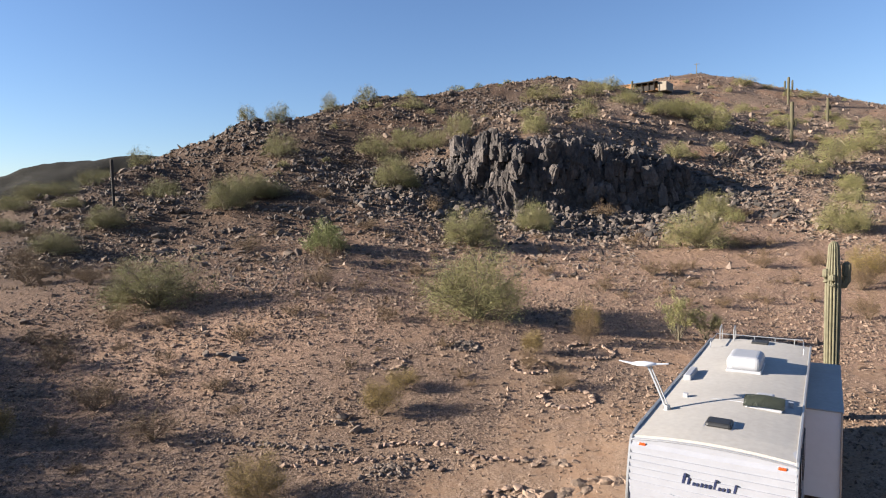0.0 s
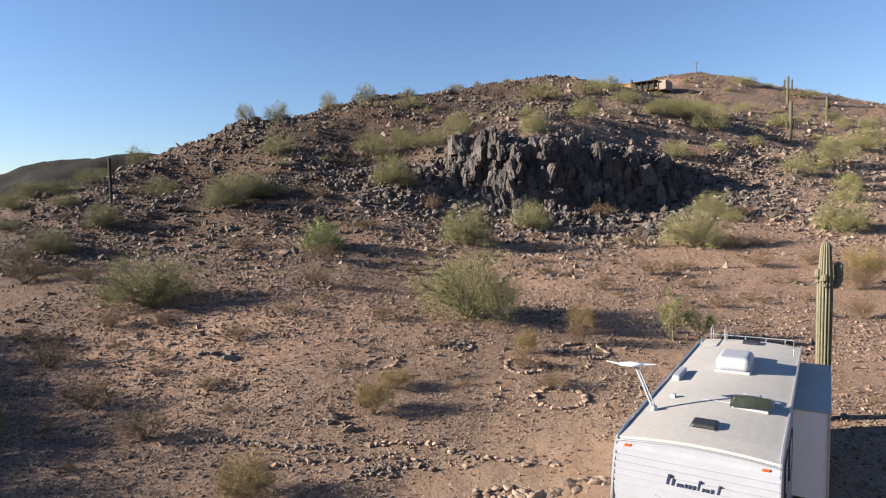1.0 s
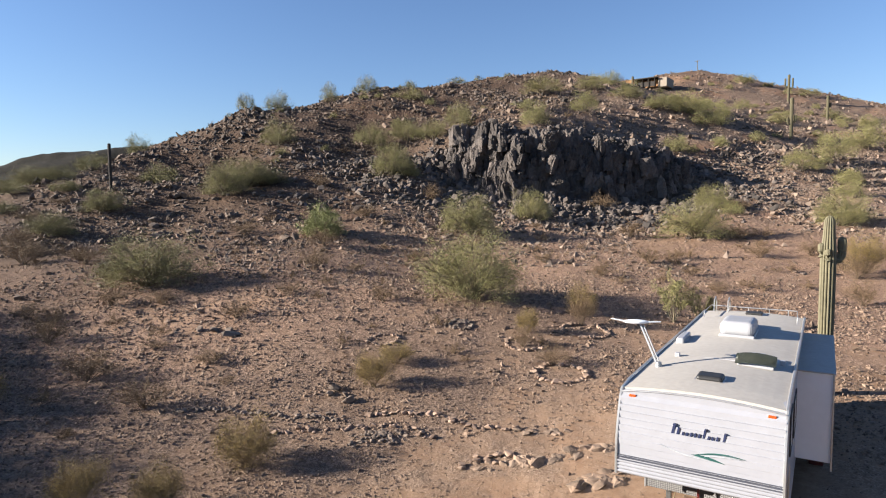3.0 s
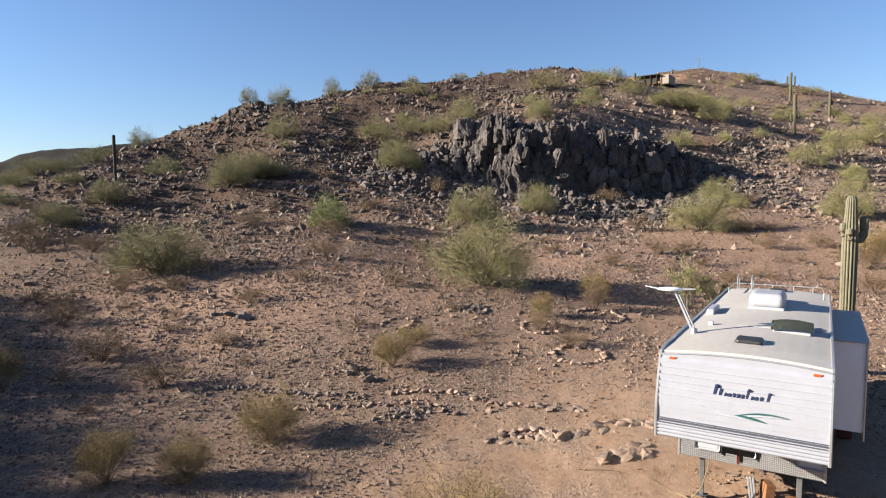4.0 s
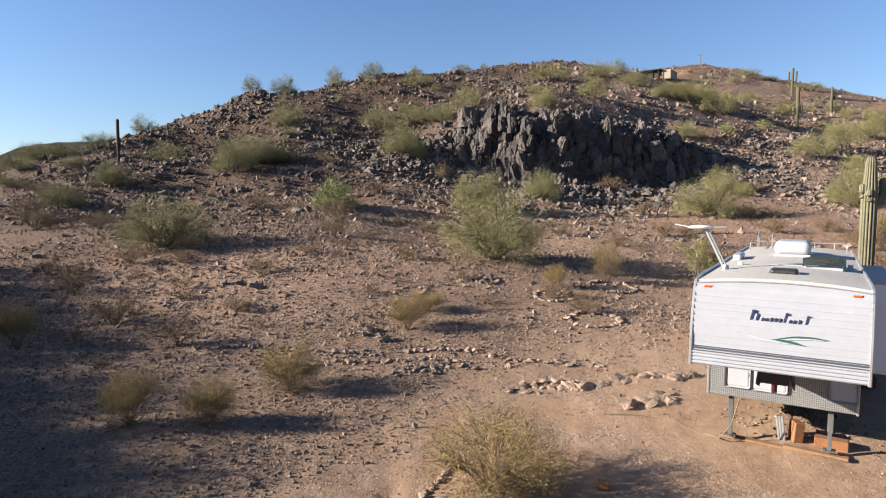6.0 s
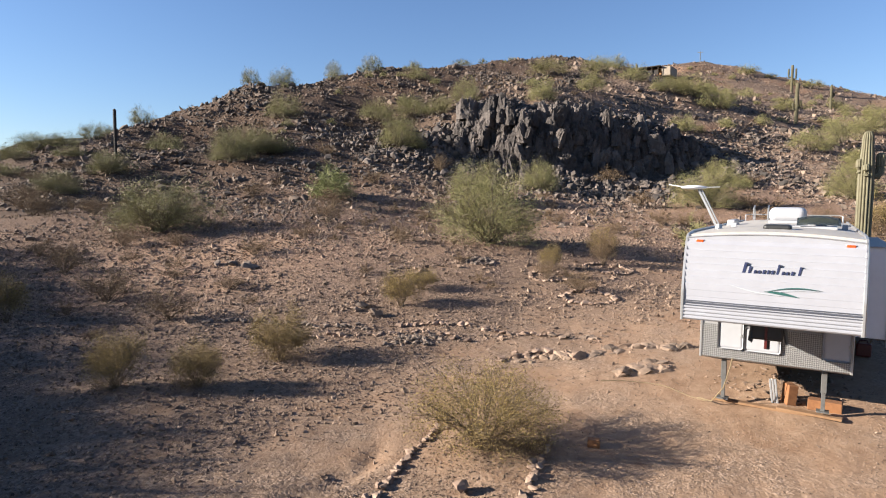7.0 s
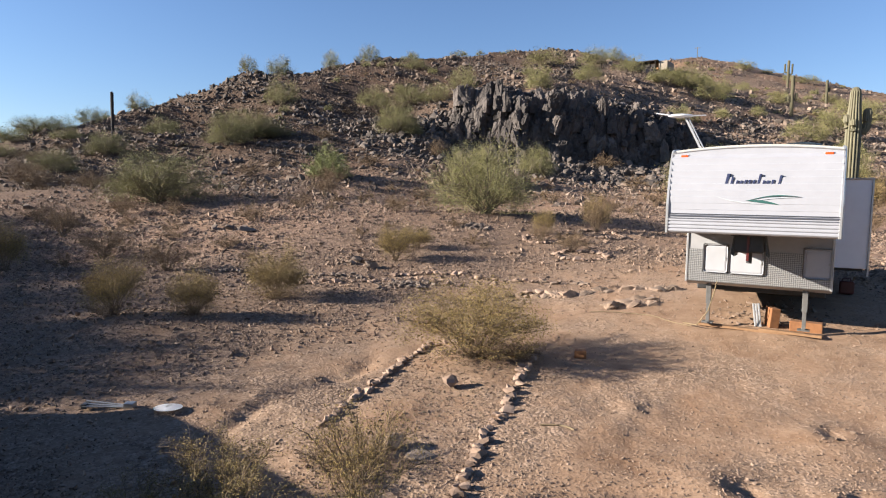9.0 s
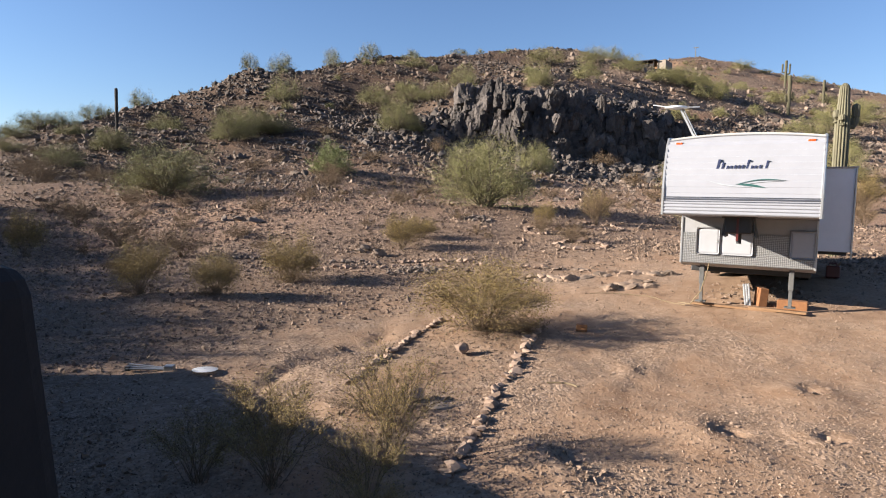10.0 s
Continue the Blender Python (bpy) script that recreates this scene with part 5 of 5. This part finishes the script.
DRY_FAR = [(-30.1, 24.2, 2.3, 1.2), (-44.0, 10.1, 3.4, 1.7), (-24.8, 17.6, 1.7, 1.2), (3.4, 34.7, 2.1, 1.4), (3.4, 27.8, 1.5, 1.2), (-38.8, 24.3, 2.1, 1.2),
           (-34.1, 34.0, 2.6, 1.0), (-40.2, 11.8, 1.5, 0.9), (-8.7, 33.6, 1.6, 1.0), (-12.8, 44.0, 2.0, 1.2), (-4.5, 46.2, 1.9, 1.2), (-2.3, 39.4, 1.8, 1.0),
           (0.8, 41.4, 1.6, 1.0), (-5.6, 58.0, 2.3, 1.1), (-18.6, 54.8, 3.0, 1.5), (-43.7, 38.5, 2.4, 1.2), (-10.2, 27.6, 1.4, 0.7), (-15.3, 30.9, 1.4, 0.8),
           (-23.6, 26.7, 1.6, 0.9), (-3.3, 26.8, 1.3, 0.6), (-33.1, 44.0, 1.8, 1.8), (-7.5, 36.3, 1.4, 0.8), (-5.5, 31.3, 1.3, 0.6)]
plant_all("dry_bush", dry, 1.2, DRY_NEAR, "dry brown thin-twigged desert bush on gravel", "bush", "dry bushes", 7, 1.25)
plant_all("dry_bush", dry, 1.2, DRY_FAR, "dry brown desert bush at the hill's foot", "bush", "dry bushes", 8, 1.3)
plant_all("dry_bush", dry, 1.2, [(-3.75, -1.95, 1.7, 0.42), (-3.3, -1.6, 1.1, 0.35), (-10.6, -0.1, 1.0, 0.4), (-10.5, -2.6, 0.9, 0.35), (-11.8, -3.6, 0.9, 0.35), (-3.2, -6.0, 1.3, 0.4)], "dry dead twigs at a creosote bush's foot", "bush", "dead twigs under bushes", 21)
low_dry = [shrub("dry_bush", 130 + k, 7, 84, 1.2, 2600, 0.07, 0.009, "twig_dry", "dry_leaf", 0.009, 30, 0.2, 0.06) for k in range(2)]
DRY_SLOPE = [(x + scrub_rng.uniform(-9, 9), y + scrub_rng.uniform(-9, 9), scrub_rng.uniform(0.9, 2.0), scrub_rng.uniform(0.5, 0.9)) for x, y, w, h in SCRUB[:90]]
plant_all("dry_bush", low_dry, 1.2, [q for q in DRY_SLOPE if float(height(q[0], q[1])) > 3], "low dry brown bush among rocks on the slope", "bush", "dry bushes on the slope", 12, 1.2)
flat_rng, DRY_FLAT = random.Random(77), []
while len(DRY_FLAT) < 56:
    r, t = flat_rng.uniform(19, 58), math.radians(flat_rng.uniform(-4, 64))
    x, y = MID[0] - math.sin(t) * r, MID[1] + math.cos(t) * r
    if math.hypot(x - 0.2, y + 0.5) > 13 and not (abs(x) < 3 and y < 12):
        w = flat_rng.uniform(0.45, 1.1) * (0.6 + r / 60)
        DRY_FLAT.append((x, y, w, w * flat_rng.uniform(0.45, 0.7)))
plant_all("dry_bush", low_dry, 1.2, DRY_FLAT, "small dry brown bush on the stony flat", "bush", "small dry bushes on the flat", 14)
drop(dry + low_dry)


def tufts(count, seed):
    """Low dry tufts of brush over the slopes, in one mesh."""
    rg2 = np.random.default_rng(seed)
    q = polar(count * 4, rg2, 34, 130, 0.8)
    q = q[rg2.random(len(q)) < np.clip(0.35 + 1.2 * lattice(q[:, 0] / 6.0, q[:, 1] / 6.0, 51), 0.03, 1)][:count]
    q = q[clear_of_trailer(q)]
    zs = height(q[:, 0], q[:, 1])
    q, zs = q[zs > 1.8], zs[zs > 1.8]
    vs, fs = [], []
    for (x, y), z in zip(q, zs):
        size = rg2.uniform(0.12, 0.38)
        for _ in range(16):
            az, lean = rg2.uniform(0, 6.2832), rg2.uniform(0.2, 1.5)
            w = np.array([math.cos(az) * math.sin(lean), math.sin(az) * math.sin(lean), math.cos(lean)])
            side = np.array([-math.sin(az), math.cos(az), 0.0]) * size * 0.035
            foot = np.array([x, y, z - 0.02]) + w * size * 0.1 + rg2.normal(0, size * 0.18, 3) * (1, 1, 0.1)
            tip = foot + w * size * rg2.uniform(0.6, 1.2)
            n = len(vs)
            vs += [tuple(foot - side), tuple(foot + side), tuple(tip)]
            fs.append((n, n + 1, n + 2))
    return tagged(meshed("brush_tufts", vs, fs, MAT["dry_leaf"]), "low dry brown brush tufts scattered over the slopes", "dry brush", kind="stuff")


tufts(4200, 3)


def column(profile, ribs, depth, per=4, base=(0, 0, 0)):
    """A ribbed cactus stem along a line: rows of (x, y, z, radius)."""
    bm = bmesh.new()
    n = ribs * per
    rings = []
    for i, (x, y, z, r) in enumerate(profile):
        a, b = profile[max(i - 1, 0)], profile[min(i + 1, len(profile) - 1)]
        rot = (Vector(b[:3]) - Vector(a[:3])).normalized().to_track_quat("Z", "Y")
        ring = []
        for k in range(n):
            t = 6.2832 * k / n
            rr = r * (1 - depth + depth * abs(math.cos(t * ribs / 2)) ** 0.7)
            ring.append(bm.verts.new(Vector((x, y, z)) + rot @ Vector((rr * math.cos(t), rr * math.sin(t), 0))))
        rings.append(ring)
    for a, b in zip(rings, rings[1:]):
        for k in range(n):
            bm.faces.new((a[k], a[(k + 1) % n], b[(k + 1) % n], b[k]))
    bm.faces.new(rings[0][::-1]), bm.faces.new(rings[-1])
    return bm


def dome(z0, z1, r0, r1, rows=16):
    """Heights and radii of a stem with a rounded head."""
    out = [(z0 + (z1 - r1 - z0) * i / rows, r0 + (r1 - r0) * min(1, i / rows * 1.5)) for i in range(rows + 1)]
    return out + [(z1 - r1 + r1 * math.sin(a), r1 * max(0.05, math.cos(a))) for a in (0.3, 0.6, 0.9, 1.2, 1.45)]


def saguaro(x, y, tall, r, arms, label, material="cactus", ribs=18, per=4, waist=0.0):
    """waist: how much slimmer the stem is above its arms."""
    t = thing("saguaro", on_ground(x, y, 0.05), label, "cactus")
    slim = [(0, 0, z, q * (1 - waist * float(step(0.76, 0.96, z / tall)))) for z, q in dome(0, tall, r * 0.92, r)]
    part("trunk", column(slim, ribs, 0.2, per), material, t)
    for az, z0, out, up, ra in arms:
        c, s = math.cos(math.radians(az)), math.sin(math.radians(az))
        prof = [(c * (r * 0.6), s * (r * 0.6), z0, ra * 0.75), (c * (r + out * 0.5), s * (r + out * 0.5), z0 + 0.02, ra * 0.95), (c * (r + out * 0.95), s * (r + out * 0.95), z0 + 0.16, ra)]
        prof += [(c * (r + out), s * (r + out), z0 + 0.2 + z, q) for z, q in dome(0.05, up, ra, ra, 5)]
        part("arm", column(prof, 11, 0.14, 4), material, t)
    return t


saguaro(1.72, 11.5, 5.5, 0.215, [(25, 4.15, 0.16, 0.52, 0.12), (205, 4.28, 0.0, 0.2, 0.085), (265, 4.18, 0.0, 0.14, 0.085)], "tall green ribbed saguaro cactus with short arms behind the trailer", ribs=14, waist=0.3)
saguaro(-3.4, 101.6, 6.4, 0.27, [(20, 2.6, 0.3, 0.9, 0.2), (200, 2.3, 0.25, 0.8, 0.18)], "tall weathered saguaro with two small arms on the slope", "cactus_far", 12, 3)
saguaro(-6.5, 154.5, 6.6, 0.28, [(10, 3.4, 0.5, 2.2, 0.2), (190, 3.8, 0.45, 1.8, 0.2)], "distant armed saguaro on the upper slope", "cactus_far", 12, 3)
saguaro(1.3, 139.7, 4.9, 0.25, [(30, 2.6, 0.25, 0.6, 0.2)], "distant slender saguaro on the upper slope", "cactus_far", 12, 3)
saguaro(-62.9, 27.3, 5.0, 0.16, [], "slender dark armless saguaro trunk on the slope", "dark_wood", 12, 3)
saguaro(-36.8, 134.7, 3.0, 0.26, [(15, 1.0, 0.25, 1.0, 0.2)], "distant saguaro beside the hilltop house", "cactus_far", 12, 3)


# ---- hilltop house and pole ----
def house():
    x, y = -39.0, 149.6
    z = float(height(x, y))
    t = thing("hilltop_house", (x, y, z - 0.9), "low orange-stucco house with a dark flat roof on the hill", "house", turn=-6)
    part("wall", box((-5.4, -3, 0), (0.0, 3, 2.3), 0.25, seg=3), "stucco", t, "orange stucco wall with rounded corners")
    part("wall", box((0.004, -1.2, 0), (5.0, 3, 2.2), 0.05), "stucco", t, "orange stucco wall in the porch's shade")
    part("roof", box((-0.6, -3.6, 2.2), (5.4, 3.4, 2.42), 0.04), "dark_wood", t, "dark flat overhanging roof")
    part("parapet", box((-5.5, -3.1, 2.3), (-0.65, 3.1, 2.52), 0.08, seg=3), "stucco", t)
    for k in range(4):
        part("porch_post", box((0.3 + k * 1.5, -3.4, 0.2), (0.45 + k * 1.5, -3.25, 2.2), 0.02), "dark_wood", t)
    # dark sheet that stands in for the shade under the porch roof
    part("porch_screen", box((0.2, -3.1, 0.3), (4.9, -3.0, 1.5), 0.02), "dark_wood", t, "dark sheet in place of the porch's shade")
    part("side_wall", box((5.45, -2.5, 0), (7.6, 2.5, 2.2), 0.15, seg=3), "pale_wall", t, "pale plaster side wall")
    w = part("window", box((-4.6, -3.06, 1.0), (-3.4, -2.98, 1.9), 0.02), "dark_wood", t)
    part("pane", box((-4.5, -3.08, 1.1), (-3.5, -3.062, 1.8)), "glass", w)


house()
pole = thing("utility_pole", on_ground(-31.0, 181.9, 0.3), "thin wooden utility pole with a short crossbar on the hilltop", "utility pole")
part("post", tube((0, 0, 0), (0, 0, 3.3), 0.1, 0.08), "bark", pole)
part("crossbar", box((-0.7, -0.07, 3.0), (0.7, 0.07, 3.13), 0.01), "bark", pole)


# ---- the shaded structure beside the path ----
def shed():
    t = thing("low_shed", (-11.2, -9.1, -0.9), "low dark-stained board shed with a flat roof", "shed", turn=-10.4)
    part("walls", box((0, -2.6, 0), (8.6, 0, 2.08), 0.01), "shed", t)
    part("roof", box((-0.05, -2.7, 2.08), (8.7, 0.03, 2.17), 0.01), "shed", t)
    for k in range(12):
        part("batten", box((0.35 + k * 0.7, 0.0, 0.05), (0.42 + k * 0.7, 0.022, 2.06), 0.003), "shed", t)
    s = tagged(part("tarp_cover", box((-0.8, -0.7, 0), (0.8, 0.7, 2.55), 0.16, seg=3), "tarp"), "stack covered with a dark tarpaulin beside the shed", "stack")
    for v in s.data.vertices:
        f = 1.18 - 0.2 * v.co.z / 2.4
        v.co.x, v.co.y = v.co.x * f, v.co.y * f
    s.matrix_world = pose(-2.56, -11.2, -0.8, 0, 0, 20)


shed()


# ---- stones ----
def stone_meshes(material, shapes, name="stone"):
    out = []
    for vs, fs in shapes:
        me = bpy.data.meshes.new(name)
        me.from_pydata(vs.tolist(), [], fs.tolist())
        me.materials.append(MAT[material])
        out.append(me)
    return out


PALE, DARK = stone_meshes("pale_stone", ROCKS), stone_meshes("dark_stone", ROCKS)


def lay(name, x, y, size, meshes, rng, parent=None, flat=0.8, lift=0.22):
    ob = new(name, meshes[rng.randrange(len(meshes))])
    if parent:
        ob.parent = parent
    q = (0, 0, 0) if not parent else parent.location
    z = float(height(x, y))
    ob.matrix_basis = pose(x - q[0], y - q[1], z - q[2] + size * lift * flat, rng.gauss(0, 12), rng.gauss(0, 12), rng.uniform(0, 360)) @ Matrix.Diagonal((size * rng.uniform(0.85, 1.3), size * rng.uniform(0.75, 1.05), size * flat * rng.uniform(0.8, 1.1), 1))
    return ob


def row_of_stones(name, line, gap, size, meshes, label, seed, jitter=0.05, rows=1):
    rng = random.Random(seed)
    t = thing(name, on_ground(*line[0]), label, "stone edging")
    for (x0, y0), (x1, y1) in zip(line, line[1:]):
        n = max(1, int(math.hypot(x1 - x0, y1 - y0) / gap))
        for k in range(n):
            for _ in range(rows):
                f = (k + rng.random()) / n if rows > 1 else (k + 0.5) / n
                lay("stone", x0 + (x1 - x0) * f + rng.gauss(0, jitter), y0 + (y1 - y0) * f + rng.gauss(0, jitter), size * rng.uniform(0.65, 1.35), meshes, rng, t)


row_of_stones("stone_edging", [(-3.11, -1.28), (-2.91, -2.2), (-2.7, -3.08), (-2.48, -3.82), (-2.33, -4.6), (-2.17, -5.25), (-2.0, -5.8), (-1.8, -6.48), (-1.69, -7.11)],
              0.08, 0.15, PALE, "row of pale stones edging a bare path", 1, 0.03)
row_of_stones("stone_edging", [(-4.6, -1.2), (-5.05, -1.6), (-4.95, -2.4), (-4.85, -3.05), (-4.68, -3.74), (-4.51, -4.57), (-4.3, -5.4)], 0.08, 0.14, PALE, "row of pale stones edging a bare path", 2, 0.03)
row_of_stones("stone_border", [(-15.27, 1.36), (-14.3, 2.07), (-12.71, 2.45), (-11.3, 2.92), (-10.34, 3.34)], 0.15, 0.16, DARK, "low line of grey stones across the slope", 3, 0.1, 2)
row_of_stones("stone_border", [(-9.89, 3.84), (-9.09, 4.47), (-7.93, 4.84), (-6.67, 4.61), (-6.17, 4.69), (-5.44, 4.97)], 0.12, 0.19, PALE, "low line of pale stones across the slope", 4, 0.06, 1)
row_of_stones("stone_border", [(-11.42, 1.78), (-10.42, 2.45), (-9.49, 3.07), (-8.81, 3.51), (-8.15, 3.68), (-7.21, 3.52)], 0.12, 0.17, PALE, "low line of pale stones across the slope", 5, 0.07, 1)
row_of_stones("stone_border", [(-5.9, 2.6), (-5.3, 3.23), (-4.87, 3.64)], 0.14, 0.2, PALE, "short line of pale stones by the track", 6, 0.08, 1)


def stone_ring(x, y, across, size, meshes, seed, label, fill=0):
    rng = random.Random(seed)
    t = thing("stone_ring", on_ground(x, y), label, "stone ring", "stone rings")
    n = int(math.pi * across / (size * 0.62))
    for k in range(n):
        a = 6.2832 * k / n
        lay("stone", x + across / 2 * math.cos(a) + rng.gauss(0, 0.03), y + across / 2 * math.sin(a) + rng.gauss(0, 0.03), size * rng.uniform(0.7, 1.3), meshes, rng, t)
    for _ in range(fill):
        a, r = rng.uniform(0, 6.28), across / 2 * math.sqrt(rng.random()) * 0.85
        lay("stone", x + r * math.cos(a), y + r * math.sin(a), size * rng.uniform(0.6, 1.2), meshes, rng, t)


stone_ring(-6.02, 9.73, 1.75, 0.225, PALE, 1, "ring of pale stones round a dry bush")
stone_ring(-8.3, 11.9, 1.5, 0.2, PALE, 2, "ring of pale stones with loose stones beside it", 3)
stone_ring(-6.91, 14.79, 1.9, 0.21, PALE, 3, "wide ring of pale stones round a dry plant")
stone_ring(-11.59, 12.37, 1.1, 0.19, DARK, 4, "small ring filled with grey stones", 26)
stone_ring(-13.36, 9.31, 1.15, 0.18, PALE, 5, "small ring of pale stones")


def single_stones():
    rng = random.Random(31)
    for x, y, s in ((-3.62, -3.33, 0.33), (-3.1, -5.42, 0.27)):
        tagged(lay("rock", x, y, s, PALE, rng, None, 0.95, 0.3), "pale rounded rock on the bare soil", "rock", "rocks on the path")
    tagged(lay("flat_stone", -2.72, -5.42, 0.4, DARK, rng, None, 0.2, 0.1), "flat grey stone slab on the soil", "rock", "rocks on the path")
    granite = stone_meshes("granite", [craggy(q, 60 + k, 2, 0.06) for k, q in enumerate(BOULDERS)], "bedrock")
    for (x0, y0), (x1, y1), count, lo, hi, flat, sink in (((-4.7, 3.0), (-3.9, 3.6), 14, 0.3, 0.65, 0.6, -0.17), ((-3.7, 4.3), (-1.9, 5.4), 28, 0.3, 0.6, 0.55, -0.17), ((-3.1, 3.0), (-2.1, 3.5), 16, 0.35, 0.7, 0.5, -0.32),
                                                    ((-5.8, 2.5), (-4.5, 3.4), 16, 0.12, 0.3, 0.6, 0.0), ((-3.9, 3.5), (-3.2, 4.2), 10, 0.15, 0.4, 0.5, -0.1), ((-5.4, 4.9), (-4.2, 5.5), 14, 0.15, 0.4, 0.5, -0.1)):
        for k in range(count):
            f = (k + rng.random()) / count
            x, y = x0 + (x1 - x0) * f + rng.gauss(0, 0.08), y0 + (y1 - y0) * f + rng.gauss(0, 0.13)
            tagged(lay("bedrock", x, y, rng.uniform(lo, hi), granite, rng, None, flat, sink), "pale worn granite breaking through the soil", "rock", "bedrock by the trailer")
    for x, y, s in ((-21.54, 6.9, 0.45), (-20.71, 7.0, 0.55), (-19.56, 6.94, 0.6), (-20.1, 7.3, 0.4), (-11.87, 4.87, 0.4), (-11.01, 4.4, 0.45), (-11.89, 4.48, 0.35), (-11.4, 4.7, 0.3)):
        tagged(lay("rock", x, y, s, DARK, rng, None, 0.8, 0.2), "grey rock on the gravelly slope", "rock", "grey rocks on the slope")
    t = thing("rubble_heap", on_ground(-8.7, 2.8), "low heap of grey rubble on the slope", "rubble")
    for _ in range(95):
        f = rng.random()
        lay("stone", -9.0 + 0.9 * f + rng.gauss(0, 0.2), 2.35 + 0.8 * f + rng.gauss(0, 0.22), rng.uniform(0.07, 0.16), DARK, rng, t)


single_stones()
